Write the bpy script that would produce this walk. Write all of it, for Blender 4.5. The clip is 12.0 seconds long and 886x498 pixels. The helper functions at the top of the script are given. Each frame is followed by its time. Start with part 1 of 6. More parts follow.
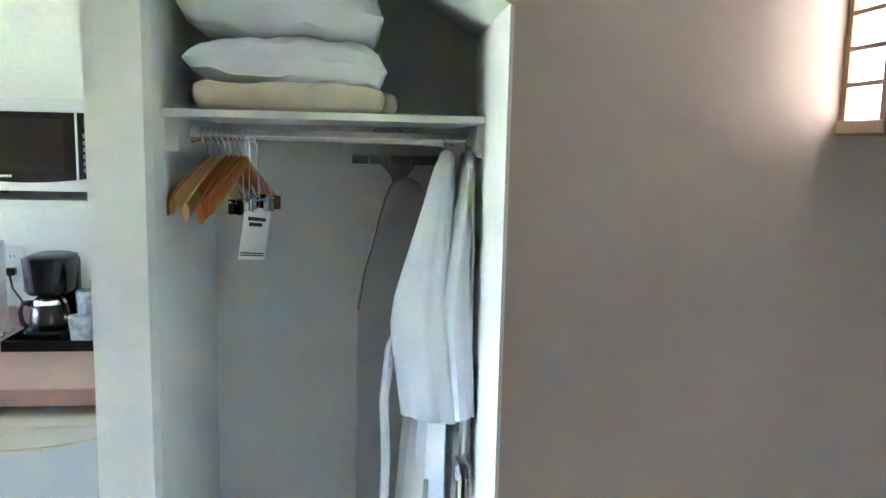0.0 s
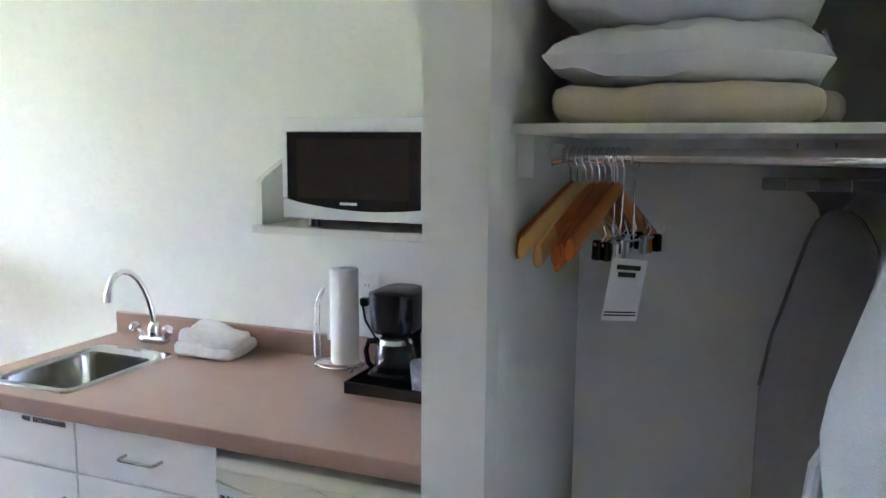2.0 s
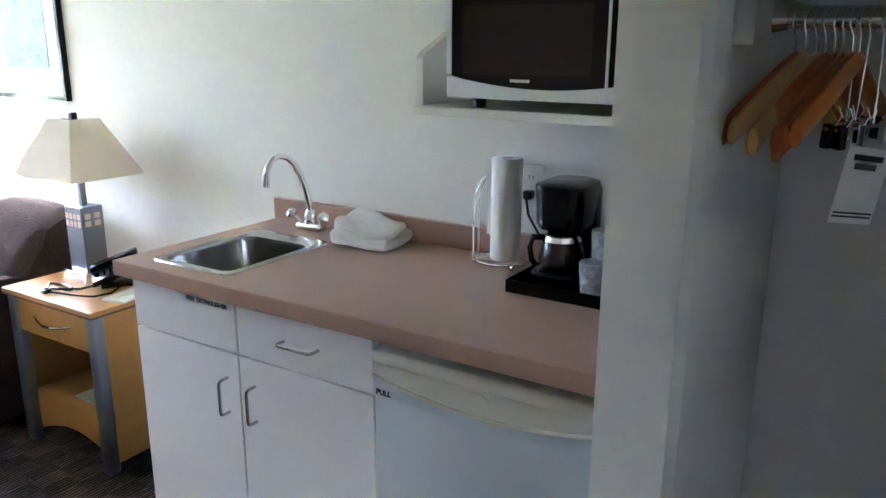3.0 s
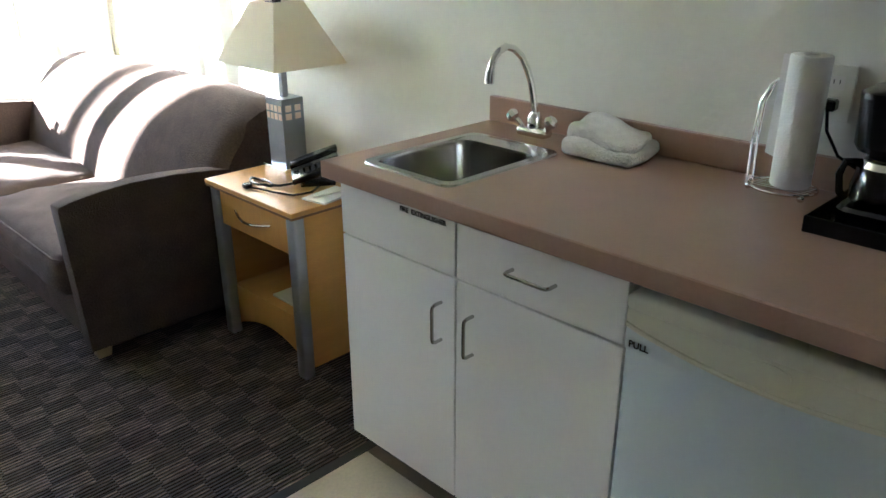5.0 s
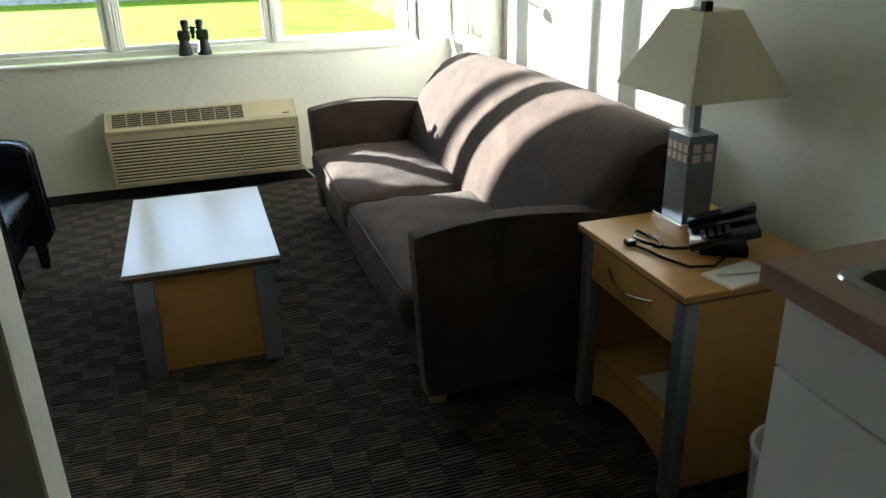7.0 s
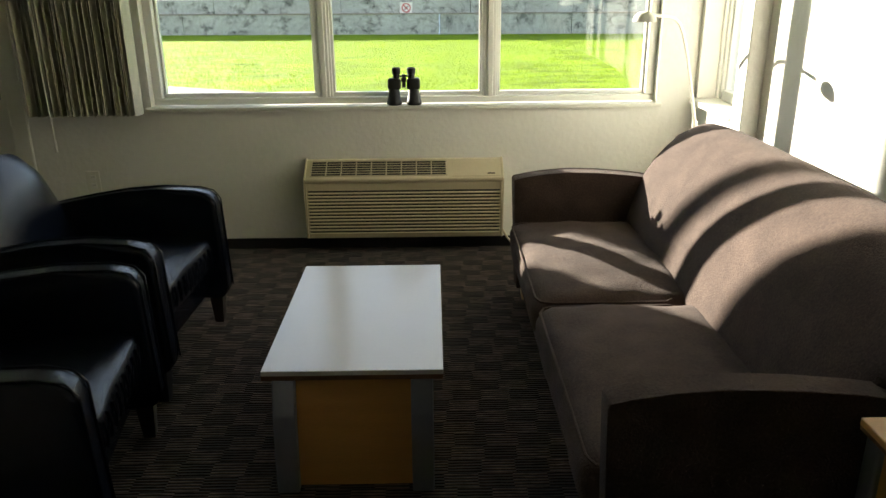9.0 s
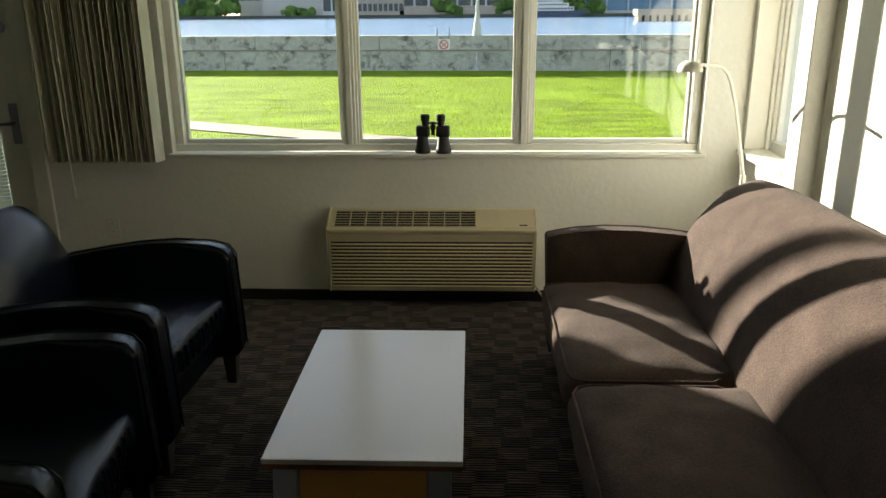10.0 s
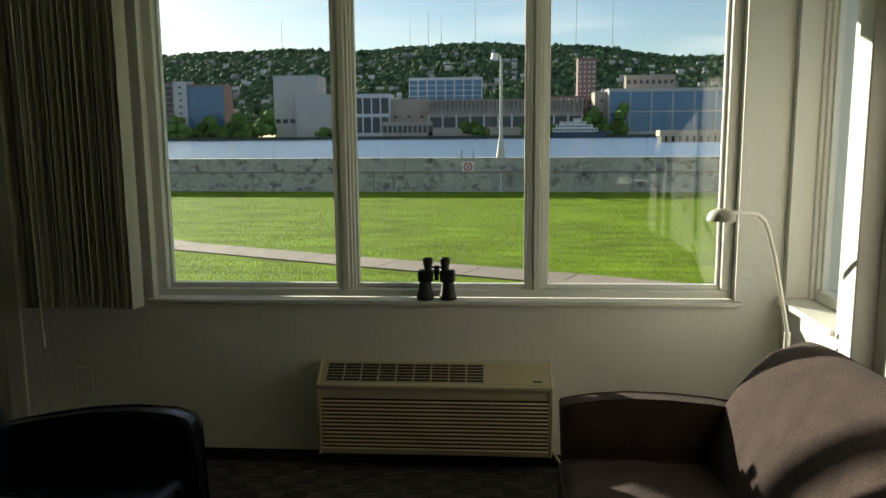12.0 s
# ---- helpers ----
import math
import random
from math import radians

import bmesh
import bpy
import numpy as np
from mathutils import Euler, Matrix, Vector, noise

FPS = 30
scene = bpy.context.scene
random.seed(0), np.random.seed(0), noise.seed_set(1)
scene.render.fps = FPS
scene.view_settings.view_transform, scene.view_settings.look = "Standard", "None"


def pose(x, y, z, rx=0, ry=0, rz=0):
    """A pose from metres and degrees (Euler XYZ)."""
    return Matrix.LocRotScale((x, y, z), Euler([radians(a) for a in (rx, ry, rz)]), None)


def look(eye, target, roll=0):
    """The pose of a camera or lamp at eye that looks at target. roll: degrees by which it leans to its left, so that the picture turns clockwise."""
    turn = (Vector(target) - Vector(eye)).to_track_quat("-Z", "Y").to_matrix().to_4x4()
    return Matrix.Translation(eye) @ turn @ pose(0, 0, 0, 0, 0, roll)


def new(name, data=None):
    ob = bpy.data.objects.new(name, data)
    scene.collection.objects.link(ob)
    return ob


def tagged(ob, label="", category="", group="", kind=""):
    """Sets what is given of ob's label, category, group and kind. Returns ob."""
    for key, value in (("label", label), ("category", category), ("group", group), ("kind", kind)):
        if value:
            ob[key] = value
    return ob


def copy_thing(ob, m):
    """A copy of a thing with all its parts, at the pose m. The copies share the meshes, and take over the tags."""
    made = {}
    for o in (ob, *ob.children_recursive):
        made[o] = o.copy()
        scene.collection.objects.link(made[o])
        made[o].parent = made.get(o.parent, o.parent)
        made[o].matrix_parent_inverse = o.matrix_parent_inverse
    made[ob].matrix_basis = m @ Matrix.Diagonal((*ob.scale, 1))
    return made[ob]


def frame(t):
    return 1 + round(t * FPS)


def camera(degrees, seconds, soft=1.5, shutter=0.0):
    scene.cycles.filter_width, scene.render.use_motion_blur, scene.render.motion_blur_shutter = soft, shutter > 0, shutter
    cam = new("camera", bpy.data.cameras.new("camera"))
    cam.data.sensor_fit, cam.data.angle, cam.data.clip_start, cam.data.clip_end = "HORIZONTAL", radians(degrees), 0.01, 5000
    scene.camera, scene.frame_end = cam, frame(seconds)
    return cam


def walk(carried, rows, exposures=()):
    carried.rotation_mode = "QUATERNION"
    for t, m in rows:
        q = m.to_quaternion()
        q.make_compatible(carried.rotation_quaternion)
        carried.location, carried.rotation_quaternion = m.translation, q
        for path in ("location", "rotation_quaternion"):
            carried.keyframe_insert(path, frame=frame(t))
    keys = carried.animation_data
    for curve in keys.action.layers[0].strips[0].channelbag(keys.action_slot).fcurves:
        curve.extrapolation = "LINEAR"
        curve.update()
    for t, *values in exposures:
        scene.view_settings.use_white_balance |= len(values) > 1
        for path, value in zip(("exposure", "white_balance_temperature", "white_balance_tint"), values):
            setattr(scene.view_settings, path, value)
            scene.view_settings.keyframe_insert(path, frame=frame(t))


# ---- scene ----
cam = camera(60.3, 12.0)
PATH = [
    (0, (0.138, 1.245, 1.518), (0.366, 3.213, 1.247), 1.3),
    (0.5, (0.099, 1.397, 1.551), (0.309, 3.374, 1.33), 0.9),
    (1, (0.074, 1.52, 1.538), (0.1, 3.508, 1.324), 0.8),
    (1.5, (0.078, 1.664, 1.544), (-0.288, 3.617, 1.317), 0.6),
    (2, (0.075, 1.77, 1.544), (-0.642, 3.619, 1.281), 0.5),
    (2.5, (0.033, 1.849, 1.516), (-0.918, 3.564, 1.121), -0.1),
    (4.5, (-0.323, 1.99, 1.441), (-1.459, 3.471, 0.722), 1.1),
    (5, (-0.386, 2.047, 1.426), (-1.692, 3.354, 0.661), -0.1),
    (5.5, (-0.521, 2.158, 1.413), (-2.036, 3.201, 0.628), -1.6),
    (6, (-0.637, 2.214, 1.417), (-2.275, 3.038, 0.617), -1.1),
    (6.5, (-0.78, 2.257, 1.403), (-2.486, 2.934, 0.607), -1.2),
    (7, (-0.955, 2.28, 1.416), (-2.717, 2.837, 0.649), -1.4),
    (7.5, (-1.092, 2.329, 1.42), (-2.896, 2.775, 0.681), -1.2),
    (9.5, (-1.676, 2.478, 1.457), (-3.569, 2.423, 0.815), -0.5),
    (10, (-1.783, 2.495, 1.479), (-3.693, 2.424, 0.889), -0.4),
    (10.5, (-1.909, 2.564, 1.506), (-3.837, 2.422, 0.993), -0.4),
    (11, (-2.012, 2.636, 1.534), (-3.954, 2.446, 1.095), -0.2),
    (11.5, (-2.093, 2.65, 1.54), (-4.047, 2.455, 1.159), -0.4),
    (12, (-2.202, 2.584, 1.552), (-4.175, 2.442, 1.256), -0.5),
]
EXPOSURES = [(0.0, 7.5, 5000, 19), (1.5, 7.15, 5150, 29), (2.5, 6.1, 5100, 30), (4.5, 5.9, 5500, 20), (5.5, 4.95, 5600, 15), (6.5, 4.1, 5600, 10), (7.5, 3.5, 5700, 8), (9.5, 2.75, 6600, 12), (10.5, 2.1, 6550, 9), (12.0, 1.3, 6450, 7)]
walk(cam, [(t, look(eye, target, roll)) for t, eye, target, roll in PATH], EXPOSURES)

# ---- world, sun ----
SUN_DIR = Vector((0.745, 0.625, -0.275)).normalized()
world = bpy.data.worlds.new("sky")
scene.world = world
world.use_nodes = True
wn = world.node_tree
sky = wn.nodes.new("ShaderNodeTexSky")
sky.sky_type = "NISHITA"
sky.sun_disc = False
sky.sun_elevation = math.asin(-SUN_DIR.z)
sky.dust_density, sky.air_density, sky.ozone_density = 0.4, 0.9, 1.5
sky.sun_rotation = math.atan2(-SUN_DIR.x, -SUN_DIR.y)
wn.nodes["Background"].inputs["Strength"].default_value = 0.058
ctc, cmp_, cnz, crp, cmx = [wn.nodes.new("ShaderNode" + k) for k in ("TexCoord", "Mapping", "TexNoise", "MapRange", "Mix")]
cmp_.inputs["Scale"].default_value = (1.0, 1.0, 7.0)
cnz.inputs["Scale"].default_value, cnz.inputs["Detail"].default_value, cnz.inputs["Roughness"].default_value = 2.6, 7, 0.6
crp.inputs[1].default_value, crp.inputs[2].default_value, crp.inputs[4].default_value = 0.45, 0.68, 0.8
cmx.data_type = "RGBA"
cmx.inputs[7].default_value = (8.5, 8.6, 8.8, 1)
wn.links.new(ctc.outputs["Generated"], cmp_.inputs[0]), wn.links.new(cmp_.outputs[0], cnz.inputs[0]), wn.links.new(cnz.outputs[0], crp.inputs[0])
wn.links.new(crp.outputs[0], cmx.inputs[0]), wn.links.new(sky.outputs[0], cmx.inputs[6])
wn.links.new(cmx.outputs[2], wn.nodes["Background"].inputs["Color"])
sun = new("sun", bpy.data.lights.new("sun", "SUN"))
sun.data.energy, sun.data.angle, sun.data.color = 5.0, radians(0.55), (1.0, 0.91, 0.77)
sun.matrix_world = look((-20, -16, 12), Vector((-20, -16, 12)) + SUN_DIR)


# ---- materials ----
def mat(name, color, rough=0.6, metal=0.0, vary=0.08, scale=6.0, bump=0.0, bump_scale=120.0, spec=0.5, stretch=(1, 1, 1), per_piece=0.0, emit=0.0, trans=0.0, sheen=0.0, coat=0.0, coords="Object"):
    m = bpy.data.materials.new(name)
    m.use_nodes = True
    nt = m.node_tree
    n, ln = nt.nodes, nt.links
    b = n["Principled BSDF"]
    b.inputs["Roughness"].default_value, b.inputs["Metallic"].default_value = rough, metal
    b.inputs["Specular IOR Level"].default_value = spec
    b.inputs["Transmission Weight"].default_value, b.inputs["Sheen Weight"].default_value = trans, sheen
    b.inputs["Coat Weight"].default_value = coat
    tc, mp = n.new("ShaderNodeTexCoord"), n.new("ShaderNodeMapping")
    mp.inputs["Scale"].default_value = stretch
    ln.new(tc.outputs[coords], mp.inputs[0])
    big, fine = n.new("ShaderNodeTexNoise"), n.new("ShaderNodeTexNoise")
    big.inputs["Scale"].default_value, big.inputs["Detail"].default_value = scale, 5
    fine.inputs["Scale"].default_value, fine.inputs["Detail"].default_value = scale * 14, 3
    ln.new(mp.outputs[0], big.inputs[0]), ln.new(mp.outputs[0], fine.inputs[0])
    add = n.new("ShaderNodeMath")
    add.operation = "ADD"
    ln.new(big.outputs[0], add.inputs[0]), ln.new(fine.outputs[0], add.inputs[1])
    rng = n.new("ShaderNodeMapRange")
    rng.inputs[1].default_value, rng.inputs[2].default_value = 0.6, 1.4
    rng.inputs[3].default_value, rng.inputs[4].default_value = 1 - vary, 1 + vary
    ln.new(add.outputs[0], rng.inputs[0])
    last = rng.outputs[0]
    if per_piece:
        info, pr, mul = n.new("ShaderNodeObjectInfo"), n.new("ShaderNodeMapRange"), n.new("ShaderNodeMath")
        pr.inputs[3].default_value, pr.inputs[4].default_value = 1 - per_piece, 1 + per_piece
        mul.operation = "MULTIPLY"
        ln.new(info.outputs["Random"], pr.inputs[0])
        ln.new(last, mul.inputs[0]), ln.new(pr.outputs[0], mul.inputs[1])
        last = mul.outputs[0]
    vm = n.new("ShaderNodeVectorMath")
    vm.operation = "SCALE"
    vm.inputs[0].default_value = color
    ln.new(last, vm.inputs["Scale"])
    ln.new(vm.outputs[0], b.inputs["Base Color"])
    if bump:
        bt, bp = n.new("ShaderNodeTexNoise"), n.new("ShaderNodeBump")
        bt.inputs["Scale"].default_value, bt.inputs["Detail"].default_value = bump_scale, 4
        bp.inputs["Strength"].default_value, bp.inputs["Distance"].default_value = 1.0, bump
        ln.new(mp.outputs[0], bt.inputs[0]), ln.new(bt.outputs[0], bp.inputs["Height"])
        ln.new(bp.outputs[0], b.inputs["Normal"])
    if emit:
        b.inputs["Emission Color"].default_value = (*color, 1)
        b.inputs["Emission Strength"].default_value = emit
    return m


def pane_glass(name, tint=(0.93, 0.95, 0.94)):
    m = bpy.data.materials.new(name)
    m.use_nodes = True
    n, ln = m.node_tree.nodes, m.node_tree.links
    n.remove(n["Principled BSDF"])
    tr, gl, mx = n.new("ShaderNodeBsdfTransparent"), n.new("ShaderNodeBsdfGlossy"), n.new("ShaderNodeMixShader")
    lw, pw, fr = n.new("ShaderNodeLayerWeight"), n.new("ShaderNodeMath"), n.new("ShaderNodeMath")
    lw.inputs[0].default_value = 0.5
    pw.operation, fr.operation = "POWER", "MULTIPLY_ADD"
    pw.inputs[1].default_value, fr.inputs[1].default_value, fr.inputs[2].default_value = 5.0, 0.9, 0.05
    ln.new(lw.outputs["Facing"], pw.inputs[0]), ln.new(pw.outputs[0], fr.inputs[0])
    tr.inputs[0].default_value = (*tint, 1)
    gl.inputs["Roughness"].default_value = 0.0
    ln.new(fr.outputs[0], mx.inputs[0]), ln.new(tr.outputs[0], mx.inputs[1]), ln.new(gl.outputs[0], mx.inputs[2])
    ln.new(mx.outputs[0], n["Material Output"].inputs[0])
    return m


M = {}
M["wall"] = mat("wall_paint", (0.78, 0.765, 0.7), 0.75, vary=0.03, scale=2.0, bump=0.0024, bump_scale=38)
M["taupe"] = mat("taupe_paint", (0.5, 0.43, 0.36), 0.75, vary=0.04, scale=2.0, bump=0.0009, bump_scale=40)
M["ceil"] = mat("ceiling_paint", (0.85, 0.84, 0.8), 0.8, vary=0.03, scale=2.0, bump=0.002, bump_scale=90)
M["trim"] = mat("white_trim", (0.74, 0.72, 0.64), 0.4, vary=0.03)
M["vinyl"] = mat("window_vinyl", (0.78, 0.77, 0.71), 0.35, vary=0.03)
M["baseb"] = mat("rubber_base", (0.02, 0.018, 0.016), 0.5, vary=0.15)
M["lam"] = mat("white_laminate", (0.77, 0.74, 0.7), 0.38, vary=0.02)
M["counter"] = mat("mauve_laminate", (0.38, 0.235, 0.175), 0.3, vary=0.07, scale=9, bump=0.0003, bump_scale=300)
M["steel"] = mat("brushed_steel", (0.4, 0.39, 0.37), 0.17, 1.0, vary=0.1, scale=30, stretch=(1, 12, 1))
M["chrome"] = mat("chrome", (0.8, 0.8, 0.8), 0.07, 1.0, vary=0.02)
M["rod"] = mat("worn_chrome", (0.68, 0.67, 0.65), 0.1, 1.0, vary=0.1, scale=20)
M["silver"] = mat("silver_paint", (0.28, 0.3, 0.34), 0.35, 0.75, vary=0.05)
M["maple"] = mat("maple_veneer", (0.5, 0.25, 0.062), 0.45, vary=0.12, scale=4, stretch=(1, 1, 9))
M["maple_top"] = mat("maple_top_veneer", (0.5, 0.25, 0.062), 0.4, vary=0.12, scale=4, stretch=(9, 1, 1))
M["tabletop"] = mat("grey_white_laminate", (0.6, 0.57, 0.56), 0.2, vary=0.02)
M["sofa"] = mat("mauve_microfibre", (0.064, 0.044, 0.036), 0.95, vary=0.42, scale=10, bump=0.003, bump_scale=170, sheen=0.04, spec=0.15)
M["leather"] = mat("black_leather", (0.003, 0.0048, 0.0105), 0.2, spec=0.3, vary=0.25, scale=10, bump=0.0008, bump_scale=260)
M["darkwood"] = mat("dark_wood", (0.02, 0.013, 0.01), 0.4, vary=0.2)
M["beige_plastic"] = mat("beige_plastic", (0.56, 0.48, 0.33), 0.45, vary=0.04)
# near-black for painted-in shade of openings, and for dark parts and print
M["dark"] = mat("shade_and_dark_parts", (0.02, 0.017, 0.014), 0.7)
M["black_plastic"] = mat("black_plastic", (0.004, 0.004, 0.0048), 0.2, vary=0.1)
M["linen"] = mat("white_cotton", (0.82, 0.83, 0.84), 0.9, vary=0.04, scale=9, bump=0.0012, bump_scale=350, sheen=0.2)
M["glass"] = pane_glass("window_glass")
M["vinylfloor"] = mat("floor_grout", (0.2, 0.15, 0.1), 0.45, vary=0.1, scale=8)

# ---- mesh helpers ----
OFF = {}


def thing(name, loc=(0, 0, 0), label="", category="", group="", kind="", rz=0.0, local=False):
    e = new(name)
    e.empty_display_size = 0.1
    e.matrix_world = pose(*loc, 0, 0, rz)
    OFF[e.name] = Vector((0, 0, 0)) if local else Vector(loc)
    return tagged(e, label, category, group, kind)


def part(name, bm, material, parent=None, label="", smooth=False, kind=""):
    me = bpy.data.meshes.new(name)
    root = parent
    while root is not None and root.parent is not None:
        root = root.parent
    if root is not None and root.name in OFF:
        bmesh.ops.translate(bm, verts=bm.verts, vec=-OFF[root.name])
    bmesh.ops.recalc_face_normals(bm, faces=bm.faces)
    if smooth:
        for f in bm.faces:
            f.smooth = True
        for e in bm.edges:
            if len(e.link_faces) == 2 and e.calc_face_angle(0) > radians(38):
                e.smooth = False
    bm.to_mesh(me)
    bm.free()
    me.materials.append(material)
    ob = new(name, me)
    if parent is not None:
        ob.parent = parent
    return tagged(ob, label, kind=kind)


def single(name, bm, material, label, category, group="", kind="", smooth=False):
    """A thing that is one mesh, with its origin at its base."""
    xs = [v.co.copy() for v in bm.verts]
    c = Vector((sum(v.x for v in xs) / len(xs), sum(v.y for v in xs) / len(xs), min(v.z for v in xs)))
    bmesh.ops.translate(bm, verts=bm.verts, vec=-c)
    ob = part(name, bm, material, None, label, smooth)
    ob.location = c
    return tagged(ob, label, category, group, kind)


def box(x0, x1, y0, y1, z0, z1, bevel=0.0, seg=2, bm=None):
    bm = bm or bmesh.new()
    r = bmesh.ops.create_cube(bm, size=1.0)
    vs = r["verts"]
    bmesh.ops.scale(bm, verts=vs, vec=(x1 - x0, y1 - y0, z1 - z0))
    bmesh.ops.translate(bm, verts=vs, vec=((x0 + x1) / 2, (y0 + y1) / 2, (z0 + z1) / 2))
    if bevel:
        es = list({e for v in vs for e in v.link_edges})
        bmesh.ops.bevel(bm, geom=es, offset=bevel, segments=seg, affect="EDGES", profile=0.5, clamp_overlap=True)
    return bm


def prism(points, axis, a, b, bevel=0.0, seg=2, bm=None):
    """A polygon in the plane across axis, drawn out from a to b. axis x: points are (y, z); y: (x, z); z: (x, y)."""
    bm = bm or bmesh.new()

    def at(p, d):
        return {"x": (d, p[0], p[1]), "y": (p[0], d, p[1]), "z": (p[0], p[1], d)}[axis]

    lo, hi = [bm.verts.new(at(p, a)) for p in points], [bm.verts.new(at(p, b)) for p in points]
    n = len(points)
    fs = [bm.faces.new(lo[::-1]), bm.faces.new(hi)]
    for i in range(n):
        fs.append(bm.faces.new((lo[i], lo[(i + 1) % n], hi[(i + 1) % n], hi[i])))
    if bevel:
        es = list({e for f in fs for e in f.edges})
        bmesh.ops.bevel(bm, geom=es, offset=bevel, segments=seg, affect="EDGES", profile=0.5, clamp_overlap=True)
    return bm


def cyl(p, q, r, r2=None, n=20, bm=None):
    """A closed round bar from p to q."""
    bm = bm or bmesh.new()
    p, q = Vector(p), Vector(q)
    d = q - p
    m = Matrix.Translation((p + q) / 2) @ d.to_track_quat("Z", "Y").to_matrix().to_4x4()
    bmesh.ops.create_cone(bm, cap_ends=True, segments=n, radius1=r, radius2=r if r2 is None else r2, depth=d.length, matrix=m)
    return bm


def tube(pts, r, n=10, bm=None, closed=False):
    """A round tube along points, with mitred turns."""
    bm = bm or bmesh.new()
    pts = [Vector(p) for p in pts]
    k = len(pts)
    rings = []
    up = None
    for i, p in enumerate(pts):
        a = pts[i - 1] if (i or closed) else p
        b = pts[(i + 1) % k] if (i < k - 1 or closed) else p
        t = (b - a).normalized()
        if up is None:
            up = t.orthogonal().normalized()
        up = (up - t * up.dot(t)).normalized()
        s = t.cross(up)
        rings.append([bm.verts.new(p + (up * math.cos(w) + s * math.sin(w)) * r) for w in (2 * math.pi * j / n for j in range(n))])
    last = k if closed else k - 1
    for i in range(last):
        u, v = rings[i], rings[(i + 1) % k]
        for j in range(n):
            bm.faces.new((u[j], u[(j + 1) % n], v[(j + 1) % n], v[j]))
    if not closed:
        bm.faces.new(rings[0][::-1]), bm.faces.new(rings[-1])
    return bm


def arc(c, r, a0, a1, n, plane="xz", dep=0.0):
    out = []
    for i in range(n + 1):
        w = radians(a0 + (a1 - a0) * i / n)
        u, v = c[0] + r * math.cos(w), c[1] + r * math.sin(w)
        out.append({"xz": (u, dep, v), "yz": (dep, u, v), "xy": (u, v, dep)}[plane])
    return out


def lathe(profile, centre, n=28, bm=None):
    """Turns (radius, height) pairs about an upright axis."""
    bm = bm or bmesh.new()
    rings = []
    for r, z in profile:
        if r < 1e-5:
            rings.append([bm.verts.new((centre[0], centre[1], centre[2] + z))])
        else:
            rings.append([bm.verts.new((centre[0] + r * math.cos(2 * math.pi * j / n), centre[1] + r * math.sin(2 * math.pi * j / n), centre[2] + z)) for j in range(n)])
    for u, v in zip(rings, rings[1:]):
        for j in range(n):
            if len(u) == 1 and len(v) == 1:
                continue
            if len(u) == 1:
                bm.faces.new((u[0], v[j], v[(j + 1) % n]))
            elif len(v) == 1:
                bm.faces.new((u[j], u[(j + 1) % n], v[0]))
            else:
                bm.faces.new((u[j], u[(j + 1) % n], v[(j + 1) % n], v[j]))
    return bm


def puff(x0, x1, y0, y1, z0, z1, r, crown=0.0, seed=0, wob=0.004, cuts=14):
    """A stuffed cushion: a rounded block with a crowned top and slight unevenness."""
    bm = bmesh.new()
    bmesh.ops.create_cube(bm, size=2.0)
    bmesh.ops.subdivide_edges(bm, edges=bm.edges[:], cuts=cuts, use_grid_fill=True)
    hx, hy, hz = (x1 - x0) / 2, (y1 - y0) / 2, (z1 - z0) / 2
    c = Vector(((x0 + x1) / 2, (y0 + y1) / 2, (z0 + z1) / 2))
    for v in bm.verts:
        p = Vector((v.co.x * hx, v.co.y * hy, v.co.z * hz))
        q = Vector((max(-hx + r, min(hx - r, p.x)), max(-hy + r, min(hy - r, p.y)), max(-hz + r, min(hz - r, p.z))))
        d = p - q
        if d.length > 1e-6:
            p = q + d.normalized() * min(r, max(abs(d.x), abs(d.y), abs(d.z)))
        k = max(0, 1 - (p.x / hx) ** 2) * max(0, 1 - (p.y / hy) ** 2)
        if p.z > 0:
            p.z += crown * k
        w = noise.noise_vector(p * 9 + Vector((seed * 7.3, 0, 0))) * wob
        v.co = c + p + w
    return bm


# ---- the rooms ----
W, K, H = -5.637, 3.765, 2.45          # window wall, kitchen wall, ceiling height
SX0, SX1, SY0, SY1 = -5.9, 2.3, -1.6, 4.1


def structure(name, bm, material, label, smooth=False):
    return tagged(part(name, bm, material, None, label, smooth), kind="structure", category=name.split("_")[0])


structure("ceiling", box(W - 0.26, 2.3, -1.72, 4.15, H, H + 0.12), M["ceil"], "plain white painted ceiling")
# window wall with its opening and the entrance door opening
WY0, WY1, WZ0, WZ1 = 0.955, 3.655, 0.80, 2.27
bmw = box(W - 0.2, W, -1.6, -0.72, 0, H)
box(W - 0.2, W, -0.72, 0.21, 2.07, H, bm=bmw)
box(W - 0.2, W, 0.21, WY0, 0, H, bm=bmw)
box(W - 0.2, W, WY0, WY1, 0, WZ0 - 0.02, bm=bmw)
box(W - 0.2, W, WY0, WY1, WZ1, H, bm=bmw)
box(W - 0.2, W, WY1, 4.15, 0, H, bm=bmw)
structure("wall_west", bmw, M["wall"], "off-white textured wall round the wide window")
# right-hand wall, at a slight angle, with a narrow side window
RX0, RX1 = -5.6, -5.03


def ry(x):
    return 3.765 + max(0.0, (-1.9 - x)) * 0.0235


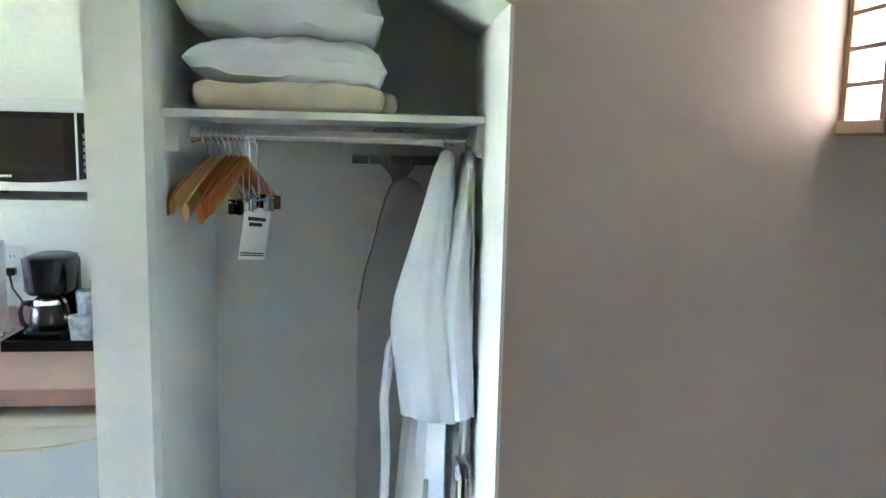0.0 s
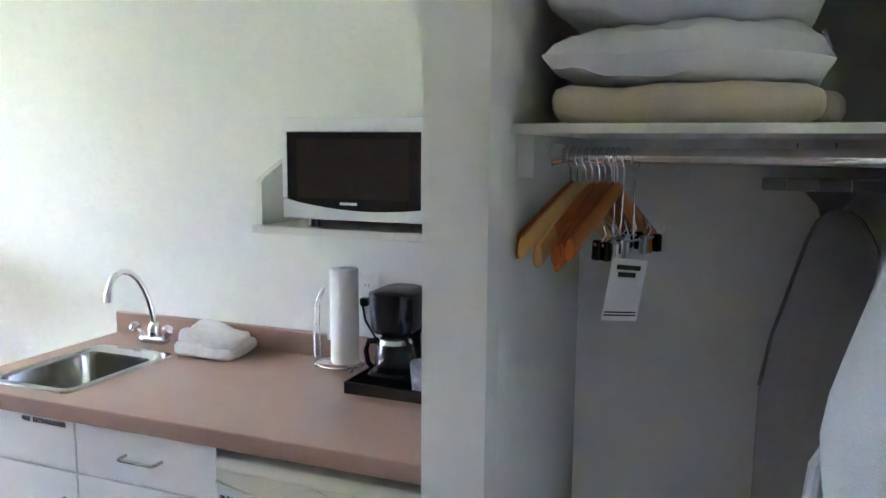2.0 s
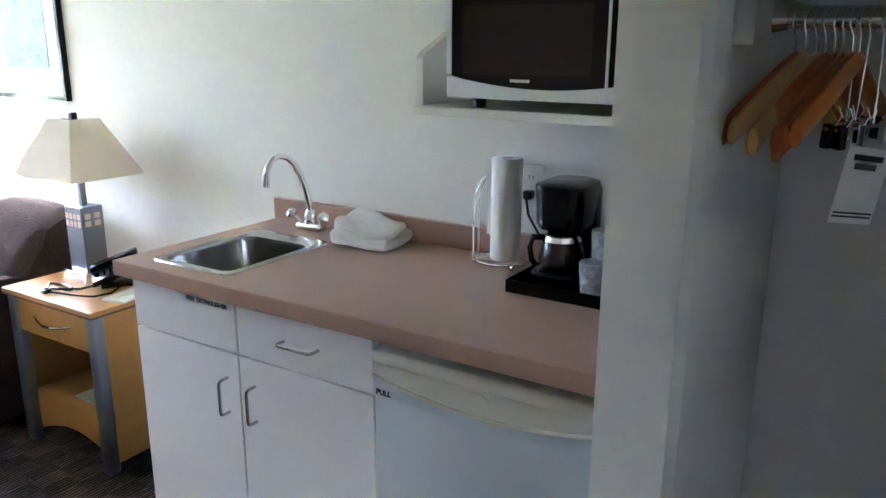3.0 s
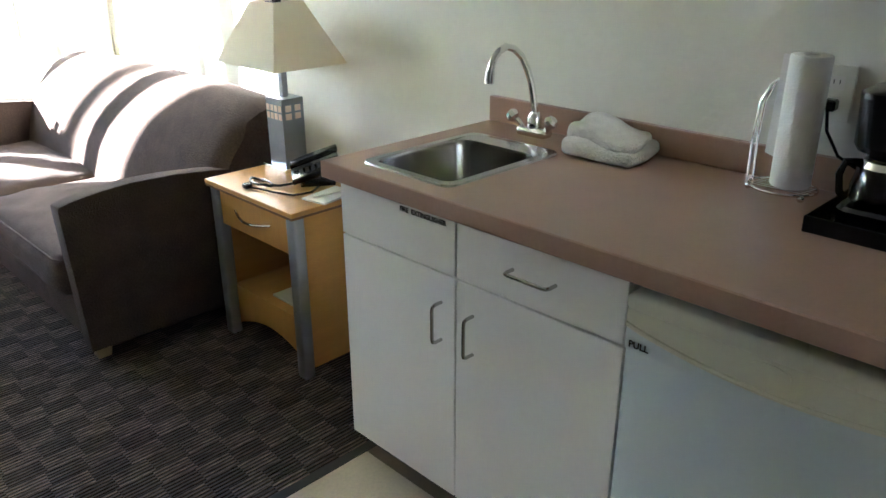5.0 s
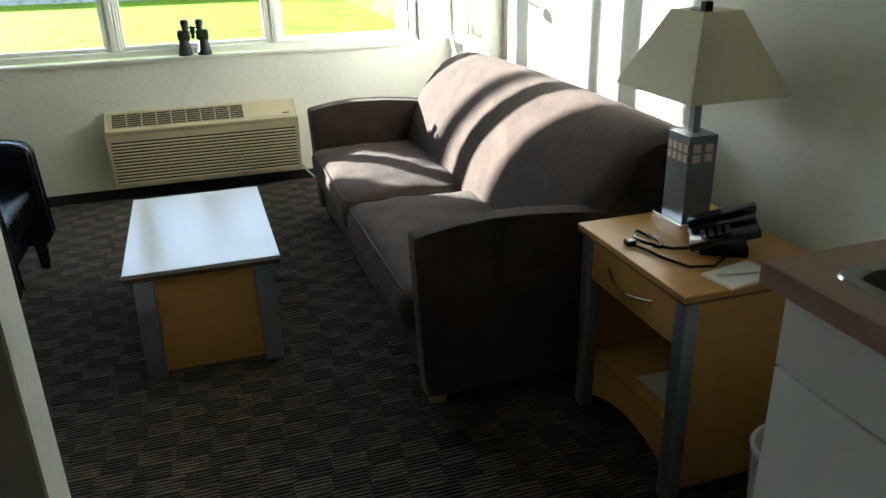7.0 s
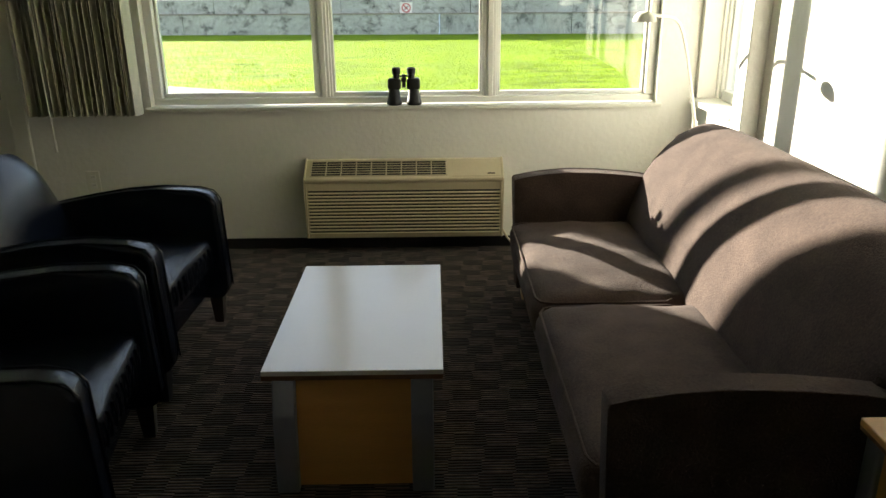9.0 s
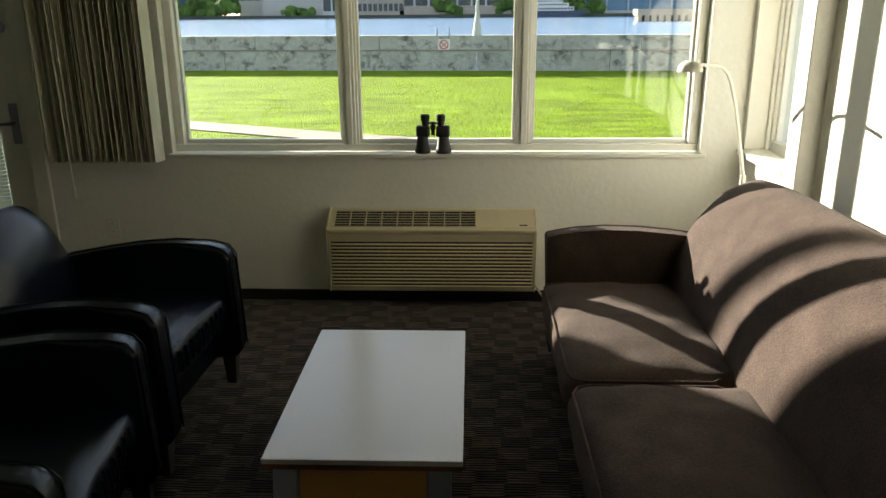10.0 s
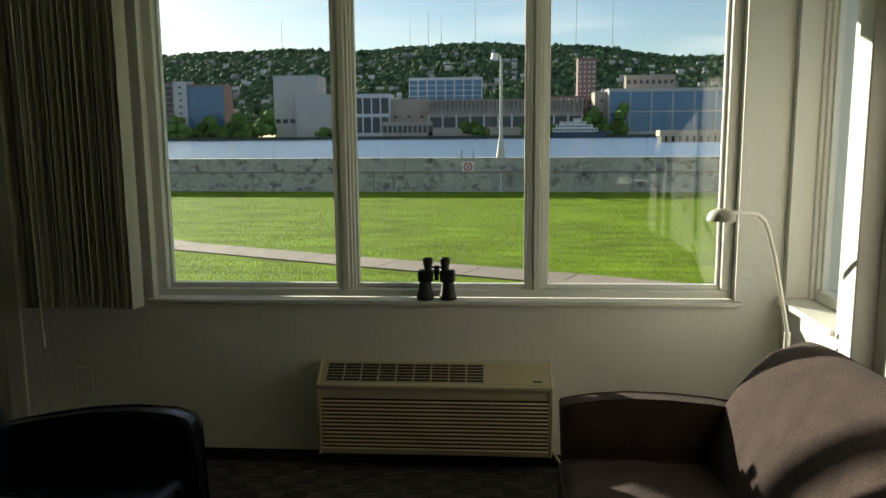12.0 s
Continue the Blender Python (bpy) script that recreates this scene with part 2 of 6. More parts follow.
bmr = bmesh.new()
for x0, x1, z0, z1 in ((W, RX0, 0, H), (RX0, RX1, 0, 0.80), (RX0, RX1, WZ1, H), (RX1, -1.9, 0, H), (-1.9, -0.48, 0, H)):
    prism([(x0, ry(x0)), (x1, ry(x1)), (x1, 4.12), (x0, 4.12)], "z", z0, z1, bm=bmr)
structure("wall_north", bmr, M["wall"], "off-white textured wall behind the sofa and kitchenette")
# stands in for a step in the wall; sized to cast the step's shade band
structure("wall_post", box(-4.845, -4.748, 3.757, 3.85, 0, 2.449, 0.004, 1), M["wall"], "off-white post added in place of a wall step to cast its shade band")
# pillar and closet
bmc = prism([(-0.479, 3.09), (-0.349, 3.09), (-0.338, 3.13), (-0.33, 4.12), (-0.479, 4.12)], "z", 0, H)
structure("wall_pillar", bmc, M["wall"], "off-white textured wall end between kitchenette and closet")
structure("wall_closet", box(-0.33, 2.3, 3.86, 4.12, 0, H), M["wall"], "off-white back wall of the closet")
prism_pts = [(0.396, 2.525), (2.3, 2.525), (2.3, 3.86), (0.547, 3.86)]
structure("wall_brown", prism(prism_pts, "z", 0, H), M["taupe"], "taupe painted wall beside the closet")
structure("wall_closet_side", prism([(0.389, 2.522), (0.396, 2.5225), (0.547, 3.86), (0.54, 3.86)], "z", 0, H), M["wall"], "white side wall of the closet")
def soffit():
    bm = bmesh.new()
    ends = []
    for y, xl, xr in ((2.526, -0.34, 0.3885), (3.86, -0.34, 0.5395)):
        zl, zr = (1.565 - 0.556 * x + 0.159 * y for x in (xl, xr))
        ends.append([bm.verts.new((x, y, z)) for x, z in ((xl, zl), (xr, zr), (xr, 2.449), (xl, 2.449))])
    bm.faces.new(ends[0]), bm.faces.new(ends[1][::-1])
    for i in range(4):
        bm.faces.new((ends[0][i], ends[1][i], ends[1][(i + 1) % 4], ends[0][(i + 1) % 4]))
    bmesh.ops.recalc_face_normals(bm, faces=bm.faces)
    structure("closet_soffit", bm, M["wall"], "sloping white soffit over the closet")

    front = [(x, 1.9665 - 0.556 * x) for x in (-0.34, 0.3955)] + [(0.3955, 2.449), (-0.34, 2.449)]
    structure("wall_over_closet", prism(front, "y", 2.519, 2.5255), M["taupe"], "taupe painted wall above the closet slope")


soffit()
structure("wall_partition", box(-2.165, -2.065, -1.6, 1.967, 0, H), M["taupe"], "taupe painted partition wall")
structure("wall_partition_end", box(-2.18, -2.06, 1.967, 1.972, 0, H), M["wall"], "white end of the partition wall")
structure("wall_south", box(W - 0.2, 2.3, -1.72, -1.6, 0, H), M["wall"], "off-white rear wall")
structure("wall_east", box(2.18, 2.3, -1.6, 2.525, 0, H), M["wall"], "off-white end wall")
structure("floor", box(W - 0.2, 2.3, -1.72, 4.12, -0.12, -0.004), M["vinylfloor"], "beige square floor tiles with dark joints")
def carpet_material():
    m = mat("ribbed_carpet", (0.074, 0.054, 0.043), 0.97, vary=0.3, scale=5, spec=0.1, sheen=0.1, coords="Object")
    n, ln = m.node_tree.nodes, m.node_tree.links
    b = n["Principled BSDF"]
    src = b.inputs["Base Color"].links[0].from_socket
    tc, sp = n.new("ShaderNodeTexCoord"), n.new("ShaderNodeSeparateXYZ")
    wob, wv = n.new("ShaderNodeTexNoise"), n.new("ShaderNodeVectorMath")
    wob.inputs["Scale"].default_value = 22
    wv.operation = "MULTIPLY_ADD"
    wv.inputs[1].default_value = (0.0035, 0.008, 0)
    ln.new(tc.outputs["Object"], wob.inputs[0]), ln.new(wob.outputs["Color"], wv.inputs[0]), ln.new(tc.outputs["Object"], wv.inputs[2])
    ln.new(wv.outputs[0], sp.inputs[0])

    def op(kind, a, b_=None):
        k = n.new("ShaderNodeMath")
        k.operation = kind
        for i, v in enumerate((a, b_)):
            if v is None:
                continue
            if isinstance(v, (int, float)):
                k.inputs[i].default_value = v
            else:
                ln.new(v, k.inputs[i])
        return k.outputs[0]

    X_, Y_ = sp.outputs[0], sp.outputs[1]
    row = op("FLOOR", op("DIVIDE", X_, 0.072))
    shift = op("MULTIPLY", op("FLOORED_MODULO", row, 4.0), 0.012)
    col = op("FLOOR", op("DIVIDE", op("ADD", Y_, shift), 0.105))
    chk = op("FLOORED_MODULO", op("ADD", row, col), 2.0)
    wn_ = n.new("ShaderNodeTexWhiteNoise")
    cv = n.new("ShaderNodeCombineXYZ")
    ln.new(row, cv.inputs[0]), ln.new(col, cv.inputs[1])
    ln.new(cv.outputs[0], wn_.inputs[0])
    rib = op("SINE", op("MULTIPLY", op("ADD", X_, op("MULTIPLY", chk, 0.007)), 2 * math.pi / 0.0144))
    ribp = op("MULTIPLY", op("ADD", rib, 1.0), 0.5)
    strand = n.new("ShaderNodeTexNoise")
    mp = n.new("ShaderNodeMapping")
    mp.inputs["Scale"].default_value = (120, 16, 1)
    ln.new(tc.outputs["Object"], mp.inputs[0]), ln.new(mp.outputs[0], strand.inputs[0])
    strand.inputs["Scale"].default_value = 1.0
    light = op("ADD", op("MULTIPLY", op("MULTIPLY", op("POWER", ribp, 3.0), op("ADD", op("MULTIPLY", chk, 1.0), 0.75)), 1.2), op("ADD", op("MULTIPLY", chk, 0.16), op("MULTIPLY", wn_.outputs[0], 0.12)))
    light = op("MULTIPLY", op("ADD", light, 0.12), op("MAXIMUM", op("SUBTRACT", op("MULTIPLY", strand.outputs[0], 3.6), 0.85), 0.12))
    vm = n.new("ShaderNodeVectorMath")
    vm.operation = "SCALE"
    ln.new(src, vm.inputs[0]), ln.new(light, vm.inputs["Scale"])
    ln.new(vm.outputs[0], b.inputs["Base Color"])
    bp = n.new("ShaderNodeBump")
    bp.inputs["Distance"].default_value = 0.004
    ln.new(ribp, bp.inputs["Height"]), ln.new(bp.outputs[0], b.inputs["Normal"])
    return m


M["carpet"] = carpet_material()
structure("carpet", box(W, -1.885, -1.6, 3.9, -0.003, 0.0), M["carpet"], "dark brown patterned carpet with ribbed checks")
structure("trim_carpet_edge", box(-1.9, -1.868, -1.6, 3.764, -0.0005, 0.003, 0.001, 1), M["baseb"], "dark rubber strip along the carpet edge")
for nm, bx in (("baseboard_west", (W, W + 0.006, 0.3, 3.85, 0, 0.06)), ("baseboard_north", (-2.3, -1.95, 3.758, 3.764, 0, 0.06))):
    structure(nm, box(*bx), M["baseb"], "black rubber cove base")
# added wall, out of view: it cuts the sun off the window's left part
structure("wall_porch", box(-8.66, W - 0.2, -1.0, -0.85, -0.3, 4.6), M["wall"], "unseen off-white wall added outside to block the sun from the left")


# ---- main window ----
def bar_y(x0, x1, y0, y1, z0, z1, bev=0.004):
    return box(x0, x1, y0, y1, z0, z1, bev, 1)


def main_window():
    w = tagged(thing("window_1", (W - 0.1, 2.3, WZ0), "wide three-pane white vinyl window above the air conditioner", "window"), kind="structure")
    fx0, fx1 = W - 0.15, W - 0.06
    part("frame_sill_rail", bar_y(fx0, fx1, WY0, WY1, WZ0, WZ0 + 0.035), M["vinyl"], w)
    part("frame_head", bar_y(fx0, fx1, WY0, WY1, WZ1 - 0.05, WZ1), M["vinyl"], w)
    part("frame_jamb", bar_y(fx0, fx1, WY0, WY0 + 0.05, WZ0 + 0.035, WZ1 - 0.05), M["vinyl"], w)
    part("frame_jamb", bar_y(fx0, fx1, WY1 - 0.05, WY1, WZ0 + 0.035, WZ1 - 0.05), M["vinyl"], w)
    muls = ((1.832, 1.918), (2.722, 2.808))
    for a, b in muls:
        c = (a + b) / 2
        m = part("mullion", bar_y(fx0 + 0.01, fx1 + 0.012, c - 0.016, c + 0.016, WZ0 + 0.035, WZ1 - 0.05), M["vinyl"], w)
        for s in (-1, 1):
            for k, (o, d) in enumerate(((0.024, 0.0), (0.036, -0.018))):
                part("mullion_ridge", bar_y(fx0 + 0.012, fx1 + d, c + s * o - 0.007, c + s * o + 0.007, WZ0 + 0.035, WZ1 - 0.05, 0.002), M["vinyl"], m)
    edges = [WY0 + 0.05, *(v for m in muls for v in m), WY1 - 0.05]
    for a, b in ((edges[0], edges[1]), (edges[2], edges[3]), (edges[4], edges[5])):
        z0, z1 = WZ0 + 0.035, WZ1 - 0.05
        s = part("sash_bead", bar_y(fx0 + 0.02, fx0 + 0.05, a, b, z0, z0 + 0.022, 0.003), M["vinyl"], w)
        part("sash_bead", bar_y(fx0 + 0.02, fx0 + 0.05, a, b, z1 - 0.022, z1, 0.003), M["vinyl"], w)
        part("sash_bead", bar_y(fx0 + 0.02, fx0 + 0.05, a, a + 0.014, z0 + 0.022, z1 - 0.022, 0.003), M["vinyl"], w)
        part("sash_bead", bar_y(fx0 + 0.02, fx0 + 0.05, b - 0.014, b, z0 + 0.022, z1 - 0.022, 0.003), M["vinyl"], w)
        part("pane", box(fx0 + 0.032, fx0 + 0.036, a + 0.012, b - 0.012, z0 + 0.02, z1 - 0.02), M["glass"], w, "clear glass pane")
    part("window_sill", box(W - 0.058, W + 0.022, WY0 - 0.02, WY1 + 0.02, WZ0 - 0.022, WZ0 - 0.001, 0.004, 2), M["trim"], w, "white painted sill board")
    bm = box(W - 0.058, W - 0.001, WY0 - 0.001, WY0 + 0.006, WZ0, WZ1)
    part("reveal", bm, M["trim"], w)
    part("reveal", box(W - 0.058, W - 0.001, WY1 - 0.006, WY1 + 0.001, WZ0, WZ1), M["trim"], w)


def side_window():
    w = tagged(thing("window_2", ((RX0 + RX1) / 2, 3.95, 0.8), "narrow white vinyl side window beside the sofa", "window"), kind="structure")
    y0 = ry(-5.2)
    a, b = RX0 + 0.005, RX1 - 0.005
    z0, z1 = 0.83, WZ1 - 0.02
    part("jamb_board", box(a, a + 0.012, y0 + 0.005, y0 + 0.12, z0, z1), M["trim"], w)
    part("jamb_board", box(b - 0.012, b, y0 + 0.03, y0 + 0.12, z0, z1), M["trim"], w)
    part("window_sill", box(a, b, y0 - 0.03, y0 + 0.2, 0.802, 0.828, 0.004), M["trim"], w, "white painted sill board")
    for o, dy in ((0.0, 0.1), (0.022, 0.115), (0.044, 0.13)):
        part("frame_jamb", box(a + 0.012 + o, a + 0.034 + o, y0 + dy, y0 + 0.19, z0, z1, 0.003, 1), M["vinyl"], w)
        part("frame_jamb", box(b - 0.034 - o, b - 0.012 - o, y0 + dy, y0 + 0.19, z0, z1, 0.003, 1), M["vinyl"], w)
    part("frame_sill_rail", box(a + 0.078, b - 0.078, y0 + 0.11, y0 + 0.19, z0, z0 + 0.05, 0.003, 1), M["vinyl"], w)
    part("frame_head", box(a + 0.078, b - 0.078, y0 + 0.11, y0 + 0.19, z1 - 0.05, z1, 0.003, 1), M["vinyl"], w)
    for k in range(4):
        xa = RX1 + 0.004 + k * 0.045
        part("casing", box(xa, xa + 0.042, ry(xa) - 0.016 + 0.004 * (k % 2), ry(xa) + 0.002, z0 - 0.03, z1, 0.005, 2), M["vinyl"], w)
    part("pane", box(a + 0.07, b - 0.07, y0 + 0.155, y0 + 0.159, z0 + 0.04, z1 - 0.04), M["glass"], w, "clear glass pane")


main_window()
side_window()


def entrance_door():
    d = tagged(thing("door_1", (W - 0.06, -0.25, 0), "white half-glazed entrance door with closed mini blinds", "door"), kind="structure")
    y0, y1, zg0, zg1 = -0.715, 0.205, 0.35, 1.75
    x0, x1 = W - 0.1, W - 0.055
    for a in ((y0, y0 + 0.17, 0.005, 2.06), (y1 - 0.17, y1, 0.005, 2.06), (y0 + 0.17, y1 - 0.17, 0.005, zg0), (y0 + 0.17, y1 - 0.17, zg1, 2.06)):
        part("door_rail", box(x0, x1, a[0], a[1], a[2], a[3], 0.002, 1), M["trim"], d)
    part("pane", box(x0 + 0.02, x0 + 0.024, y0 + 0.168, y1 - 0.168, zg0 - 0.002, zg1 + 0.002), M["glass"], d, "clear glass pane")
    z = zg0 + 0.02
    while z < zg1:
        bm = box(-0.011, 0.011, y0 + 0.165, y1 - 0.165, -0.0006, 0.0006)
        bmesh.ops.rotate(bm, verts=bm.verts, cent=(0, 0, 0), matrix=Matrix.Rotation(radians(38), 3, "Y"))
        bmesh.ops.translate(bm, verts=bm.verts, vec=(x1 + 0.012, 0, z))
        part("blind_slat", bm, M["lam"], d)
        z += 0.02
    part("escutcheon", box(x1, x1 + 0.012, 0.105, 0.15, 0.84, 1.05, 0.006, 2), M["silver"], d, "brushed metal lock plate")
    lever = tube([(x1 + 0.012, 0.128, 0.95), (x1 + 0.05, 0.128, 0.95), (x1 + 0.052, 0.11, 0.95), (x1 + 0.05, 0.02, 0.945)], 0.009)
    part("lever_handle", lever, M["silver"], d, "brushed metal lever handle", True)
    part("deadbolt", lathe_x((x1, 0.128, 1.43), 0.03, 0.02), M["silver"], d, "round metal deadbolt", True)
    for a in ((0.212, 0.3, 0, 2.08), (-0.81, -0.722, 0, 2.08), (-0.81, 0.3, 2.08, 2.17)):
        part("casing", box(W, W + 0.018, a[0], a[1], a[2], a[3], 0.004, 1), M["trim"], d)


def lathe_x(c, r, length):
    return cyl((c[0] - 0.001, c[1], c[2]), (c[0] + length, c[1], c[2]), r, r * 0.85, 20)


entrance_door()

# ---- vertical blinds, drawn aside ----
M["slat"] = mat("blind_fabric", (0.45, 0.43, 0.34), 0.8, vary=0.08, scale=30, stretch=(1, 1, 0.2), per_piece=0.4)


def blinds():
    t = thing("vertical_blinds", (W + 0.1, 0.68, 0.78), "cream vertical blinds stacked to one side of the window", "blinds")
    part("headrail", box(W + 0.07, W + 0.115, 0.38, 3.7, 2.33, 2.37, 0.003, 1), M["trim"], t, "white aluminium headrail")
    for yb in (0.45, 2.0, 3.6):
        part("bracket", box(W + 0.0005, W + 0.075, yb, yb + 0.03, 2.34, 2.38), M["trim"], t)
    n = 36
    rnd = random.Random(4)
    for i in range(n):
        y = 0.40 + i * 0.0153 + rnd.uniform(-0.004, 0.004)
        last = i == n - 1
        a = rnd.uniform(-24, 24) if not last else -9
        bm = bmesh.new()
        cols = []
        for k in range(5):
            u = (k / 4 - 0.5) * 0.089
            bow = 0.004 * (1 - (2 * u / 0.089) ** 2)
            p = Matrix.Rotation(radians(a), 3, "Z") @ Vector((u, bow, 0))
            cols.append([bm.verts.new((W + 0.1 + p.x, y + p.y + dy, z)) for z in (0.775 + rnd.uniform(0, 0.002), 2.332) for dy in (0, 0.0012)])
        for p, q in zip(cols, cols[1:]):
            for s in (0, 1):
                bm.faces.new((p[s], q[s], q[s + 2], p[s + 2]))
            bm.faces.new((p[0], p[1], q[1], q[0])), bm.faces.new((p[2], p[3], q[3], q[2]))
        for c in (cols[0], cols[-1]):
            bm.faces.new((c[0], c[1], c[3], c[2]))
        part("slat", bm, M["slat"], t, smooth=True)
    part("wand", cyl((W + 0.16, 0.5, 0.64), (W + 0.14, 0.47, 2.33), 0.004, n=8), M["trim"], t, "thin white control wand")
    part("wand_tip", cyl((W + 0.1605, 0.5008, 0.6), (W + 0.16, 0.5, 0.66), 0.007, n=10), M["lam"], t)


blinds()


# ---- through-wall air conditioner ----
def air_conditioner():
    t = thing("air_conditioner", (W + 0.07, 2.297, 0.095), "beige through-wall air conditioner under the wide window", "air conditioner")
    y0, y1 = 1.762, 2.832
    x0, xf = W + 0.001, W + 0.137
    prof = [(x0, 0.097), (xf - 0.012, 0.097), (xf - 0.012, 0.392), (xf - 0.012, 0.41), (xf, 0.413), (xf + 0.002, 0.43), (x0 + 0.025, 0.51), (x0, 0.512)]
    part("cabinet_body", prism(prof, "y", y0 + 0.006, y1 - 0.006, 0.004, 2), M["beige_plastic"], t)
    for ye in (y0, y1 - 0.012):
        part("end_cap", prism([(x0, 0.097), (xf - 0.004, 0.097), (xf - 0.004, 0.41), (xf + 0.004, 0.432), (x0 + 0.027, 0.515), (x0, 0.516)], "y", ye, ye + 0.012, 0.003, 1), M["beige_plastic"], t)
    # discharge grille on the sloping top
    d = Vector((x0 + 0.025 - xf - 0.002, 0, 0.51 - 0.43))
    nrm = Vector((-d.z, 0, d.x)).normalized() * -1
    if nrm.z < 0:
        nrm = -nrm
    o = Vector((xf + 0.002, 0, 0.43))

    def slope_box(u0, u1, ya, yb, h0, h1):
        bm = bmesh.new()
        vs = []
        for u in (u0, u1):
            for y in (ya, yb):
                for hh in (h0, h1):
                    p = o + d * u + nrm * hh
                    vs.append(bm.verts.new((p.x, y, p.z)))
        for f in ((0, 1, 3, 2), (4, 6, 7, 5), (0, 4, 5, 1), (2, 3, 7, 6), (0, 2, 6, 4), (1, 5, 7, 3)):
            bm.faces.new([vs[i] for i in f])
        return bm

    ga, gb = 1.80, 2.525
    # no opening here: a dark sheet under the bars gives the outlet's shade
    part("grille_cavity", slope_box(0.17, 0.9, ga, gb, -0.002, 0.0012), M["dark"], t, "dark sheet for the shade inside the air outlet")
    for i in range(10):
        y = ga + (gb - ga) * i / 9
        part("grille_bar", slope_box(0.17, 0.9, y - 0.003, y + 0.003, 0, 0.006), M["beige_plastic"], t)
    for i in range(7):
        u = 0.17 + 0.73 * i / 6
        part("grille_bar", slope_box(u - 0.011, u + 0.011, ga, gb, 0, 0.004), M["beige_plastic"], t)
    part("control_flap", slope_box(0.1, 0.93, 2.555, 2.81, 0.0, 0.003), M["beige_plastic"], t)
    part("maker_mark", slope_box(0.2, 0.26, 2.745, 2.785, 0.003, 0.0036), M["dark"], t, "small dark maker's mark")
    # dark sheet behind the louvres in place of the shade between them
    part("louvre_cavity", box(xf - 0.012, xf - 0.0105, y0 + 0.02, y1 - 0.02, 0.12, 0.365), M["dark"], t)
    for i in range(13):
        z = 0.127 + i * 0.0188
        part("louvre", prism([(xf - 0.0115, z - 0.005), (xf - 0.0115, z + 0.004), (xf - 0.001, z - 0.001), (xf - 0.002, z - 0.005)], "y", y0 + 0.018, y1 - 0.018), M["beige_plastic"], t)
    cord = [(xf - 0.04, y1 - 0.001, 0.13), (xf - 0.03, y1 + 0.03, 0.08), (xf + 0.0, y1 + 0.08, 0.03), (xf + 0.05, y1 + 0.16, 0.008), (xf + 0.1, y1 + 0.3, 0.007), (xf + 0.1, y1 + 0.5, 0.007)]
    single("cord_on_floor", tube(cord, 0.006, 8), M["beige_plastic"], "beige power cord lying below the air conditioner", "cord", smooth=True)


air_conditioner()


